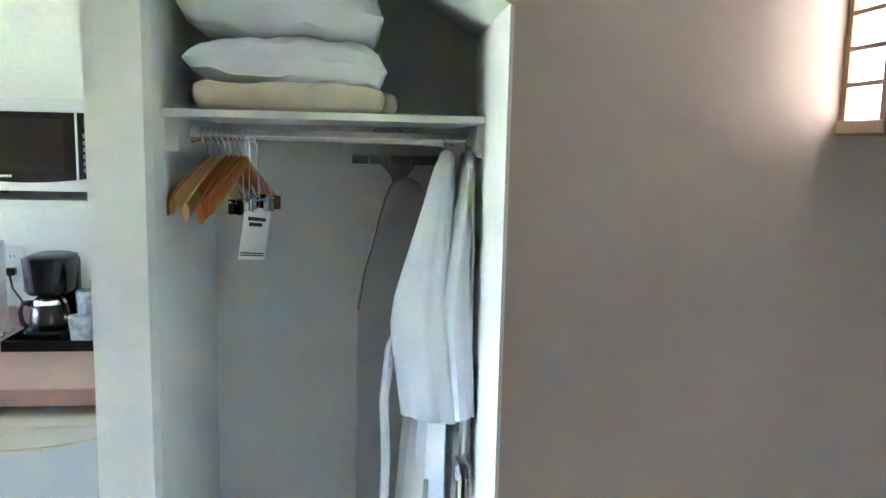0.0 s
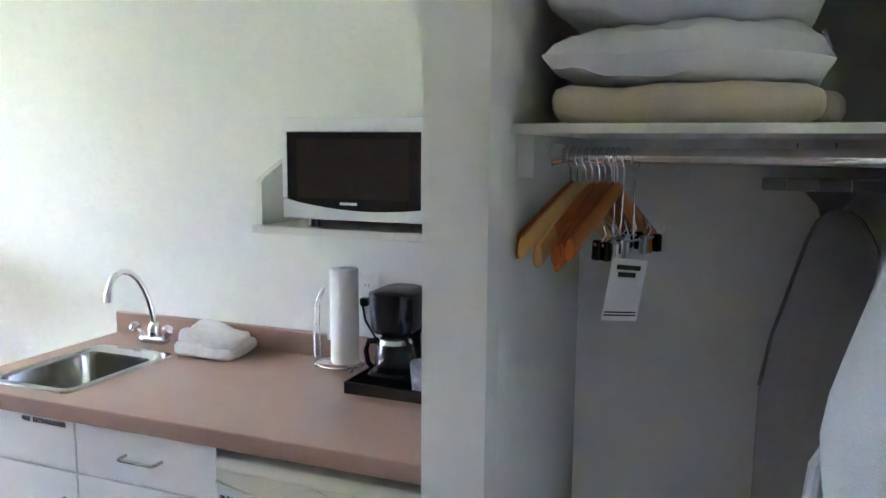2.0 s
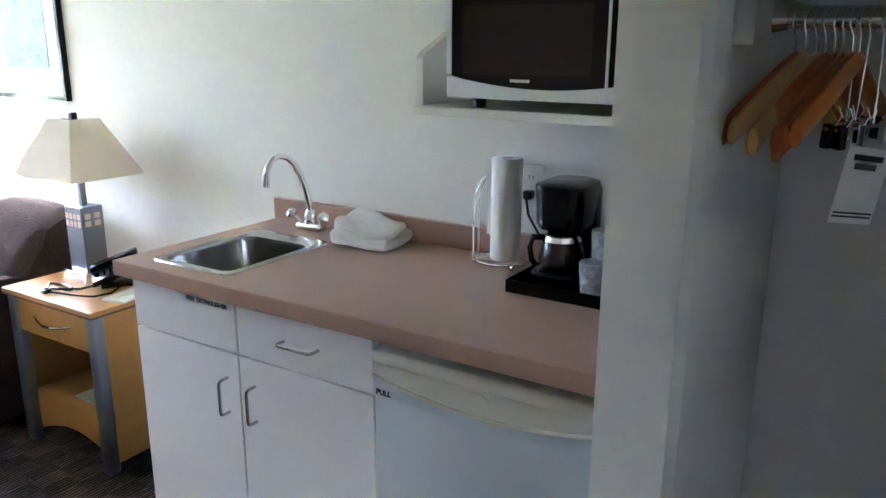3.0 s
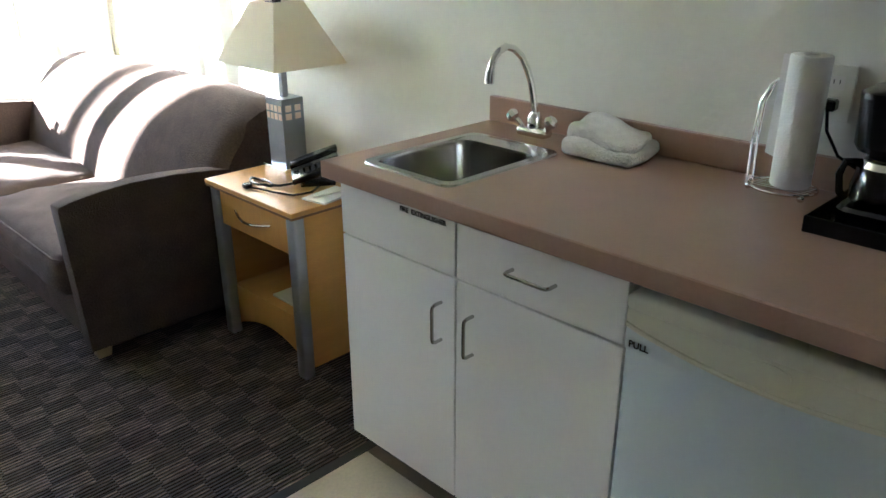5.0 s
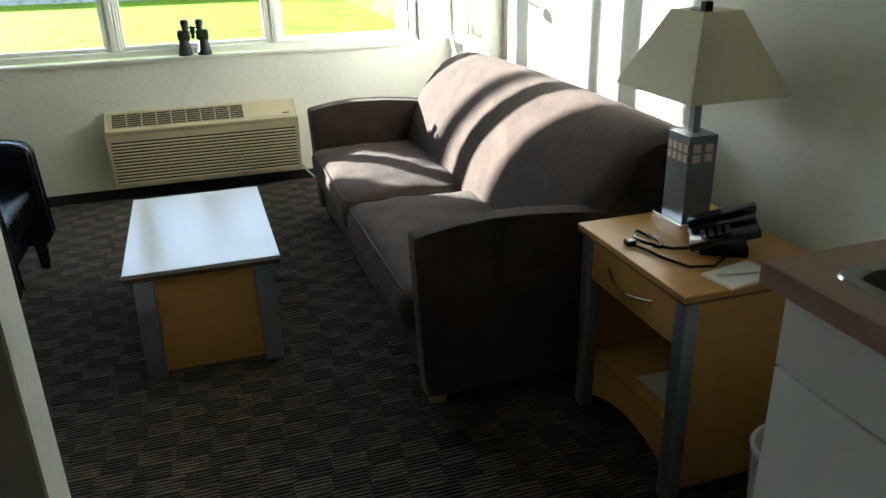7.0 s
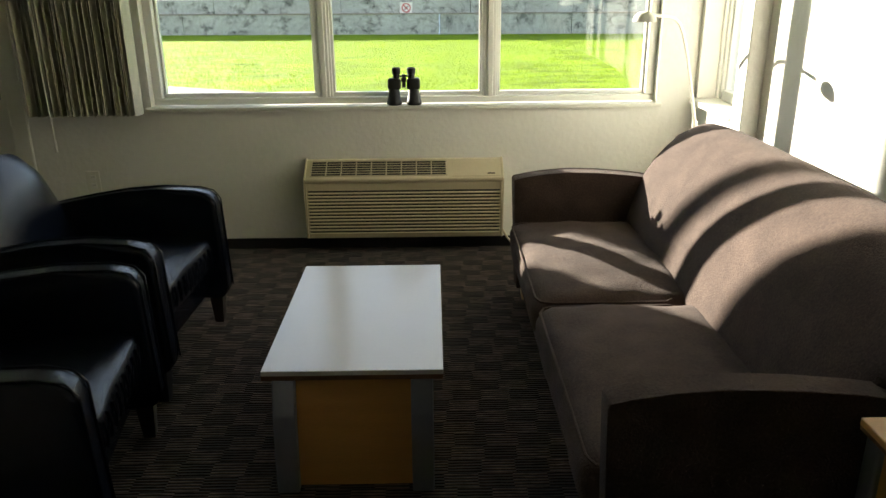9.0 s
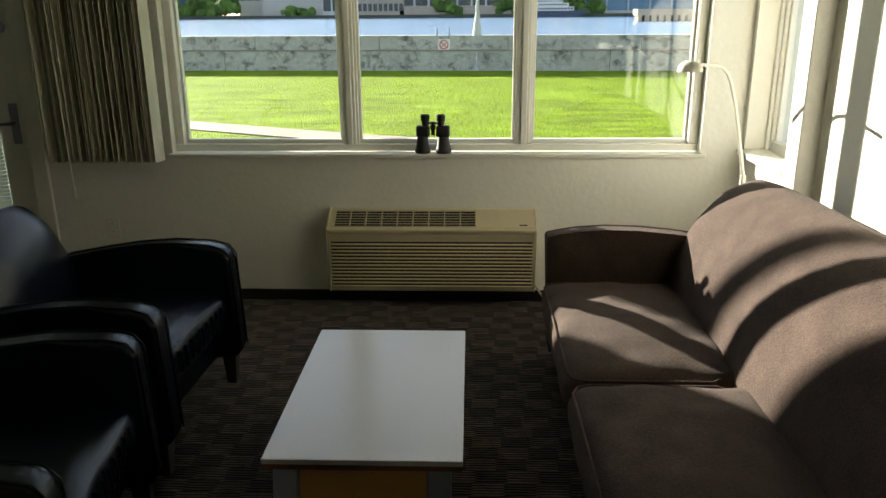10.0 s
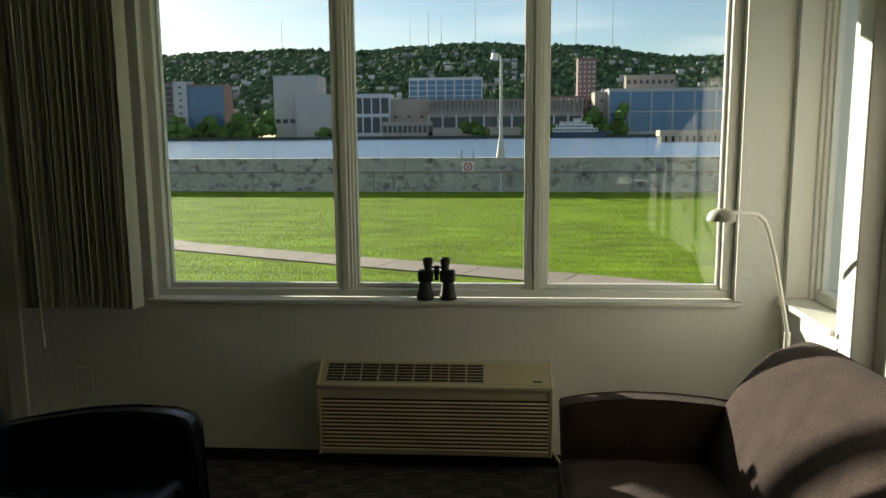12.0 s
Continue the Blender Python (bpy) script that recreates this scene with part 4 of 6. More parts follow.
def outlet(name_label, x, y, z, facing, plug=False):
    t = thing("wall_outlet", (x, y, z), name_label, "outlet")

    def b(u0, u1, w0, w1, d0, d1, bev=0.0):
        if facing == "x":
            return box(x + d0, x + d1, y + u0, y + u1, z + w0, z + w1, bev, 1)
        return box(x + u0, x + u1, y - d1, y - d0, z + w0, z + w1, bev, 1)

    part("plate", b(-0.036, 0.036, -0.058, 0.058, 0.0, 0.006, 0.002), M["trim"], t)
    for s in (-0.022, 0.022):
        f = part("socket", b(-0.015, 0.015, s - 0.014, s + 0.014, 0.006, 0.008, 0.0), M["lam"], t)
        for u in (-0.007, 0.005):
            part("slot", b(u, u + 0.002, s - 0.002, s + 0.007, 0.008, 0.0084), M["dark"], f)
    if plug:
        part("plug", b(-0.013, 0.013, -0.034, -0.01, 0.008, 0.034, 0.004), M["black_plastic"], t, "black plug")


outlet("white double wall outlet with a black plug", -0.935, K - 0.0005, 1.115, "y", True)
outlet("white double wall outlet behind the leather chair", W + 0.0005, 0.595, 0.4, "x")


# ---- kitchenette ----
def rounded(cx, cy, hx, hy, r, z, n=5):
    out = []
    for sx, sy, a0 in ((1, 1, 0), (-1, 1, 90), (-1, -1, 180), (1, -1, 270)):
        for k in range(n + 1):
            a = radians(a0 + 90 * k / n)
            out.append((cx + sx * (hx - r) + r * math.cos(a), cy + sy * (hy - r) + r * math.sin(a), z))
    return out


def loft(rings, bm=None, cap=False):
    bm = bm or bmesh.new()
    vs = [[bm.verts.new(p) for p in r] for r in rings]
    n = len(vs[0])
    for a, b in zip(vs, vs[1:]):
        for j in range(n):
            bm.faces.new((a[j], a[(j + 1) % n], b[(j + 1) % n], b[j]))
    if cap:
        bm.faces.new(vs[0][::-1])
        bm.faces.new(vs[-1])
    return bm


SX, SY, SHX, SHY = -1.65, 3.382, 0.145, 0.197
CX0, CX1, CY0 = -1.886, -0.481, 3.12


def worktop():
    t = thing("worktop", (-1.18, 3.44, 0.872), "mauve-brown laminate worktop with a low backsplash", "worktop")
    a, b = SX - SHX + 0.01, SX + SHX - 0.01
    c, d = SY - SHY + 0.01, SY + SHY - 0.01
    bm = bmesh.new()
    for q in ((CX0 + 0.004, a, CY0 + 0.004, 3.764), (b, CX1, CY0 + 0.004, 3.764), (a, b, CY0 + 0.004, c), (a, b, d, 3.764)):
        box(q[0], q[1], q[2], q[3], 0.872, 0.91, bm=bm)
    part("slab", bm, M["counter"], t)
    part("front_edge", box(CX0, CX1, CY0, CY0 + 0.004, 0.868, 0.9095, 0.0015, 1), M["counter"], t)
    part("end_edge", box(CX0, CX0 + 0.004, CY0 + 0.004, 3.764, 0.868, 0.9095, 0.0015, 1), M["counter"], t)
    part("backsplash", box(CX0 + 0.002, CX1, 3.742, 3.7645, 0.9105, 0.982, 0.002, 1), M["counter"], t)


def sink():
    t = thing("sink", (SX, SY, 0.91), "small stainless steel kitchen sink set in the worktop", "sink")
    r = [rounded(SX, SY, SHX + 0.008, SHY + 0.008, 0.03, 0.9105), rounded(SX, SY, SHX + 0.006, SHY + 0.006, 0.03, 0.9155), rounded(SX, SY, SHX - 0.012, SHY - 0.012, 0.03, 0.916)]
    part("rim", loft(r), M["steel"], t, "bright rolled steel rim", True)
    r = []
    for k, (o, z) in enumerate(((0.012, 0.916), (0.013, 0.912), (0.015, 0.9), (0.022, 0.77), (0.03, 0.745), (0.05, 0.732), (0.09, 0.728), (0.13, 0.7275))):
        r.append(rounded(SX, SY - 0.022, SHX - o, SHY - 0.022 - o, min(0.045, SHX - o - 0.002), z))
    r[0] = rounded(SX, SY, SHX - 0.012, SHY - 0.012, 0.03, 0.9159)
    bm = loft(r)
    part("bowl", bm, M["steel"], t, smooth=True)
    part("drain", lathe([(0, 0.001), (0.02, 0.001), (0.032, 0.003), (0.034, 0.0)], (SX, SY - 0.022, 0.7278), 20), M["chrome"], t, "chrome drain", True)


def faucet():
    x, y, z = SX - 0.012, 3.678, 0.9105
    t = thing("faucet", (x, y, z), "chrome gooseneck faucet with two faceted handles", "faucet")
    part("base", box(x - 0.05, x + 0.05, y - 0.022, y + 0.022, z, z + 0.026, 0.01, 3), M["chrome"], t, smooth=True)
    part("hub", lathe([(0, 0.024), (0.02, 0.024), (0.021, 0.05), (0.014, 0.066), (0, 0.068)], (x, y, z), 20), M["chrome"], t, smooth=True)
    curve = ((0.0, 0.06), (-0.006, 0.1), (-0.018, 0.145), (-0.036, 0.185), (-0.06, 0.22), (-0.09, 0.243), (-0.12, 0.25), (-0.145, 0.243), (-0.163, 0.226), (-0.171, 0.205), (-0.173, 0.19))
    pts = [(x - 0.012 * k / 10, y + dy, z + dz) for k, (dy, dz) in enumerate(curve)]
    e = Vector(pts[-1]) + Vector((0.002, 0.002, 0.02))
    part("spout", tube(pts, 0.0095, 14), M["chrome"], t, smooth=True)
    part("aerator", cyl((e.x - 0.002, e.y - 0.002, e.z - 0.014), (e.x - 0.003, e.y - 0.004, e.z - 0.045), 0.0125), M["chrome"], t, smooth=True)
    for s in (-1, 1):
        part("valve_stem", cyl((x + s * 0.04, y, z + 0.02), (x + s * 0.058, y - 0.01, z + 0.042), 0.009), M["chrome"], t, smooth=True)
        bm = bmesh.new()
        knob = Matrix.Translation((x + s * 0.066, y - 0.014, z + 0.05)) @ Matrix.Rotation(radians(s * 50), 4, "Y")
        bmesh.ops.create_uvsphere(bm, u_segments=9, v_segments=6, radius=0.02, matrix=knob @ Matrix.Diagonal((1, 1, 0.85, 1)))
        part("handle", bm, M["chrome"], t, "faceted chrome handle")
    pop = single("sink_plug", lathe([(0, 0), (0.024, 0), (0.026, 0.005), (0.01, 0.009), (0.006, 0.02), (0, 0.021)], (SX + 0.175, 3.62, 0.9102), 18), M["chrome"], "small chrome sink plug lying on the worktop", "sink plug", smooth=True)


def pull(p, q, out, mtl, parent):
    p, q, o = Vector(p), Vector(q), Vector(out)
    d = (q - p).normalized() * 0.012
    pts = [p, p + o * 0.7, p + o * 0.93 + d * 0.3, p + o + d, q + o - d, q + o * 0.93 - d * 0.3, q + o * 0.7, q]
    part("pull_handle", tube(pts, 0.0042, 8), mtl, parent, "brushed steel bar handle", True)


def writing(txt, size, origin, turn, material, parent, name="lettering"):
    c = bpy.data.curves.new(name, "FONT")
    c.body, c.size, c.extrude, c.offset = txt, size, 0.0002, size * 0.03
    c.align_x = "LEFT"
    o = new(name, c)
    bpy.context.view_layer.update()
    me = bpy.data.meshes.new_from_object(o.evaluated_get(bpy.context.evaluated_depsgraph_get()))
    bpy.data.objects.remove(o)
    bm = bmesh.new()
    bm.from_mesh(me)
    bmesh.ops.transform(bm, matrix=Matrix.Translation(origin) @ turn, verts=bm.verts)
    return part(name, bm, material, parent, "black lettering " + txt.lower())


FRONT = Matrix.Rotation(radians(90), 4, "X")


def cabinet():
    t = thing("base_cabinet", (-1.455, 3.46, 0), "white laminate base cabinet with two doors and a drawer", "cabinet")
    x0, x1, yf = -1.866, -1.027, 3.163
    cs = box(x0, x0 + 0.016, yf + 0.019, 3.764, 0.1, 0.868)
    box(x1 - 0.016, x1, yf + 0.019, 3.764, 0.1, 0.868, bm=cs)
    box(x0 + 0.016, x1 - 0.016, yf + 0.019, 3.764, 0.1, 0.116, bm=cs)
    box(x0 + 0.016, x1 - 0.016, 3.752, 3.764, 0.116, 0.868, bm=cs)
    box(x0 + 0.016, x1 - 0.016, yf + 0.019, yf + 0.03, 0.116, 0.868, bm=cs)
    part("carcass", cs, M["lam"], t)
    part("toe_kick", box(x0 + 0.004, x1 - 0.004, yf + 0.085, 3.7, 0.0, 0.1), M["baseb"], t, "dark recessed plinth")
    xm = -1.462
    fr = part("drawer_front", box(x0, xm - 0.002, yf, yf + 0.018, 0.715, 0.862, 0.0015, 1), M["lam"], t, "white false drawer front")
    d2 = part("drawer_front", box(xm + 0.002, x1, yf, yf + 0.018, 0.715, 0.862, 0.0015, 1), M["lam"], t)
    da = part("door", box(x0, xm - 0.002, yf, yf + 0.018, 0.103, 0.71, 0.0015, 1), M["lam"], t)
    db = part("door", box(xm + 0.002, x1, yf, yf + 0.018, 0.103, 0.71, 0.0015, 1), M["lam"], t)
    pull((-1.507, yf + 0.001, 0.638), (-1.507, yf + 0.001, 0.54), (0, -0.032, 0), M["steel"], da)
    pull((-1.407, yf + 0.001, 0.638), (-1.407, yf + 0.001, 0.54), (0, -0.032, 0), M["steel"], db)
    pull((-1.298, yf + 0.001, 0.786), (-1.188, yf + 0.001, 0.786), (0, -0.032, 0), M["steel"], d2)
    writing("FIRE  EXTINGUISHER", 0.0165, (-1.643, yf - 0.0006, 0.83), FRONT, M["black_plastic"], fr)


def fridge():
    t = thing("compact_fridge", (-0.762, 3.46, 0), "white compact fridge under the worktop with a moulded grip", "fridge")
    x0, x1 = -1.02, -0.486
    cream = mat("cream_plastic", (0.6, 0.565, 0.43), 0.4, vary=0.03)
    door_m = mat("fridge_enamel", (0.52, 0.56, 0.55), 0.3, vary=0.02, bump=0.0004, bump_scale=250)
    part("body", box(x0 + 0.008, x1 - 0.008, 3.215, 3.72, 0.02, 0.825, 0.004, 1), door_m, t)
    d = part("door", box(x0, x1, 3.152, 3.208, 0.06, 0.742, 0.012, 3), door_m, t, smooth=True)
    part("gasket", box(x0 + 0.012, x1 - 0.012, 3.208, 3.215, 0.065, 0.82), M["dark"], t)
    part("door_cap", box(x0, x1, 3.141, 3.208, 0.803, 0.836, 0.012, 3), cream, d, "cream moulded door cap", True)
    n = 20
    lip = [(x0 + 0.003 + (x1 - x0 - 0.006) * k / n, 0.776 - 0.032 * math.sin(math.pi * k / n) ** 0.8) for k in range(n + 1)]
    part("grip_panel", prism([(x0 + 0.003, 0.806)] + [(x, z - 0.002) for x, z in lip] + [(x1 - 0.003, 0.806)], "y", 3.1475, 3.2), cream, d, "cream bowed grip panel")
    part("grip_lip", tube([(x, 3.149, z - 0.002) for x, z in lip], 0.006, 8), cream, d, "cream bowed lip", True)
    part("door_shoulder", prism([(x0 + 0.001, 0.722)] + lip + [(x1 - 0.001, 0.722)], "y", 3.1512, 3.206), door_m, d)
    b = part("badge", lathe([(0, 0), (0.034, 0), (0.034, 0.003), (0, 0.003)], (0, 0, 0), 24), cream, d)
    b.matrix_local = Matrix.Translation(Vector((-0.755, 3.147, 0.783)) - OFF[t.name]) @ Matrix.Rotation(radians(90), 4, "X") @ Matrix.Diagonal((1, 0.45, 1, 1))
    b.data.transform(Matrix.Translation(OFF[t.name]))
    for x in (x0 + 0.03, x1 - 0.03):
        part("foot", cyl((x, 3.26, 0), (x, 3.26, 0.022), 0.014, n=10), M["black_plastic"], t)
        part("foot", cyl((x, 3.68, 0), (x, 3.68, 0.022), 0.014, n=10), M["black_plastic"], t)
    writing("PULL", 0.0185, (x0 + 0.01, 3.1505, 0.728), FRONT, M["black_plastic"], d)


def microwave():
    s = thing("microwave_shelf", (-0.76, 3.56, 1.33), "cream wall shelf with one raised end", "shelf")
    part("board", box(-1.05, -0.481, 3.355, 3.764, 1.33, 1.35, 0.002, 1), M["trim"], s)
    part("end_panel", prism([(3.372, 1.3505), (3.764, 1.3505), (3.764, 1.62), (3.60, 1.56), (3.385, 1.468), (3.372, 1.455)], "x", -1.048, -1.03), M["trim"], s)
    t = thing("microwave", (-0.71, 3.53, 1.35), "white microwave oven with dark glass door", "microwave")
    x0, x1, y0, y1, z0, z1 = -0.945, -0.484, 3.335, 3.68, 1.374, 1.612
    wm = mat("microwave_white", (0.78, 0.78, 0.77), 0.35, vary=0.02)
    part("case", box(x0, x1, y0 + 0.03, y1, z0, z1, 0.006, 2), wm, t, smooth=True)
    xd = -0.585
    # door frame with bowed lower edge
    n = 12
    bow = [(x0 + (x1 - x0) * k / n, z0 + 0.052 - 0.03 * math.sin(math.pi * (0.06 + 0.88 * k / n))) for k in range(n + 1)]
    part("front_lower", prism([(x0, z0), (x1, z0)] + bow[::-1], "y", y0, y0 + 0.03, 0.003, 1), wm, t)
    part("front_top", box(x0, x1, y0, y0 + 0.03, z1 - 0.034, z1, 0.006, 2), wm, t, smooth=True)
    part("front_side", box(x0, x0 + 0.012, y0 + 0.001, y0 + 0.03, z0 + 0.05, z1 - 0.034), wm, t)
    gl = mat("dark_door_glass", (0.02, 0.017, 0.016), 0.08, vary=0.2)
    in1 = [p for p in bow if x0 + 0.011 < p[0] < xd]
    d = part("door", prism([(x0 + 0.012, bow[0][1])] + in1 + [(xd, in1[-1][1] + 0.002), (xd, z1 - 0.034), (x0 + 0.012, z1 - 0.034)], "y", y0 + 0.003, y0 + 0.028), gl, t, "dark tinted glass door")
    part("door_window", box(x0 + 0.04, xd - 0.03, y0 + 0.0018, y0 + 0.003, z0 + 0.05, z1 - 0.05), mat("perforated_window", (0.035, 0.026, 0.022), 0.12, vary=0.15, scale=60), d)
    for k in range(6):
        part("lettering_bar", box(-0.79 + k * 0.0075, -0.7845 + k * 0.0075, y0 - 0.001, y0 + 0.0018, z0 + 0.036, z0 + 0.042), M["trim"], d)
    part("door_edge", box(xd, xd + 0.004, y0 - 0.001, y0 + 0.028, z0 + 0.02, z1 - 0.034), wm, t)
    p = part("control_panel", box(xd + 0.005, x1 - 0.004, y0 + 0.003, y0 + 0.028, z0 + 0.03, z1 - 0.034), gl, t, "dark control panel")
    part("display", box(xd + 0.02, x1 - 0.015, y0 + 0.0015, y0 + 0.003, z1 - 0.07, z1 - 0.05), M["key"], p)
    for r in range(6):
        for c in range(3):
            part("button", box(xd + 0.018 + c * 0.024, xd + 0.034 + c * 0.024, y0 + 0.0012, y0 + 0.003, z0 + 0.05 + r * 0.018, z0 + 0.061 + r * 0.018), M["silver"], p)
    for x in (x0 + 0.05, x1 - 0.05):
        for y in (y0 + 0.06, y1 - 0.05):
            part("foot", cyl((x, y, 1.35), (x, y, 1.3755), 0.015, n=10), M["black_plastic"], t)


worktop()
sink()
faucet()
cabinet()
fridge()
microwave()


# ---- things on the worktop ----
def folded_cloth(name, x0, x1, y0, y1, z, layers, h, label, category, material, rz=0.0, seed=0):
    t = thing(name, ((x0 + x1) / 2, (y0 + y1) / 2, z), label, category)
    for i in range(layers):
        j = 0.006 * math.sin(i * 2.3 + seed)
        part("fold", puff(x0 + j + 0.012 * i, x1 + j * 0.5, y0 + 0.004 * i, y1, z + i * h * 0.86, z + (i + 1) * h + 0.004, min(h * 0.48, 0.03), 0.01, seed + i, 0.011 if h > 0.036 else 0.005, 14), material, t, smooth=True)
    t.rotation_euler[2] = rz
    return t


def folded_towel():
    t = thing("folded_towel", (-1.4, 3.655, 0.9105), "white folded terry towel lying on the worktop", "towel")
    terry = mat("terry", (0.9, 0.87, 0.85), 0.98, vary=0.12, scale=40, bump=0.007, bump_scale=170, sheen=0.4)
    for i, (z, h, dx) in enumerate(((0.9125, 0.034, 0.0), (0.9425, 0.032, -0.008))):
        bm = puff(-1.5 + dx + 0.012 * i, -1.302 + dx * 1.4, 3.568 + 0.01 * i, 3.738, z, z + h + 0.006, h * 0.48, 0.01, 3 + i, 0.011, 22)
        for v in bm.verts:
            u = (v.co.x + 1.4) / 0.1
            lift = max(0.0, v.co.z - 0.93)
            v.co.z += lift * (-0.3 * u + 0.1 * math.sin(v.co.y * 38 + u * 3)) + (0.006 * noise.noise(v.co * 24) if i else 0)
            v.co.x += 0.25 * lift * math.sin(v.co.y * 30)
        part("fold", bm, terry, t, smooth=True)
    t.rotation_euler[2] = 0.12


folded_towel()


def paper_towel():
    cx, cy, z = -0.962, 3.668, 0.911
    t = thing("paper_towel_holder", (cx, cy, z), "chrome wire holder with a white paper towel roll", "paper towel")
    ring = [(cx - 0.01 + 0.07 * math.cos(2 * math.pi * k / 24), cy - 0.008 + 0.062 * math.sin(2 * math.pi * k / 24), z + 0.014) for k in range(24)]
    part("base_ring", tube(ring, 0.003, 8, closed=True), M["chrome"], t, smooth=True)
    for k in range(-2, 3):
        part("base_wire", tube([(cx - 0.068, cy - 0.008 + k * 0.012, z + 0.014), (cx + 0.05, cy - 0.008 + k * 0.012, z + 0.014)], 0.002, 6), M["chrome"], t)
    for a in (200, 320, 80):
        p = (cx - 0.01 + 0.07 * math.cos(radians(a)), cy - 0.008 + 0.06 * math.sin(radians(a)), z + 0.008)
        bm = bmesh.new()
        bmesh.ops.create_uvsphere(bm, u_segments=10, v_segments=8, radius=0.008, matrix=Matrix.Translation(p))
        part("ball_foot", bm, M["chrome"], t, smooth=True)
    for dy in (-0.012, 0.012):
        part("side_wire", tube([(cx - 0.078, cy + dy * 1.2 - 0.02, z + 0.014), (cx - 0.08, cy + dy * 1.1 - 0.02, z + 0.1), (cx - 0.076, cy + dy - 0.02, z + 0.19), (cx - 0.06, cy + dy * 0.9 - 0.018, z + 0.228), (cx - 0.052, cy - 0.018, z + 0.238)], 0.0026, 8), M["chrome"], t, smooth=True)
    part("spindle", cyl((cx, cy, z + 0.01), (cx, cy, z + 0.285), 0.006, n=10), M["chrome"], t)
    pm = mat("paper_towel", (0.87, 0.86, 0.85), 0.95, vary=0.03, scale=40, bump=0.001, bump_scale=180)
    r = part("roll", lathe([(0.016, 0.018), (0.039, 0.018), (0.041, 0.022), (0.041, 0.286), (0.039, 0.29), (0.016, 0.29), (0.016, 0.018)], (cx, cy, z), 32), pm, t, "white paper roll", True)
    sh = []
    for k in range(7):
        u = k / 6
        sh.append([(cx - 0.02 - 0.055 * u, cy + 0.036 - 0.004 * u * u, z + 0.05 + 0.02 * u), (cx - 0.02 - 0.055 * u, cy + 0.0345 - 0.004 * u * u, z + 0.05 + 0.02 * u), (cx - 0.02 - 0.048 * u, cy + 0.0345 - 0.004 * u * u, z + 0.286 - 0.004 * u), (cx - 0.02 - 0.048 * u, cy + 0.036 - 0.004 * u * u, z + 0.286 - 0.004 * u)])
    part("loose_sheet", loft(sh, cap=True), pm, r)


paper_towel()
M["cglass"] = pane_glass("carafe_glass", (0.72, 0.7, 0.66))


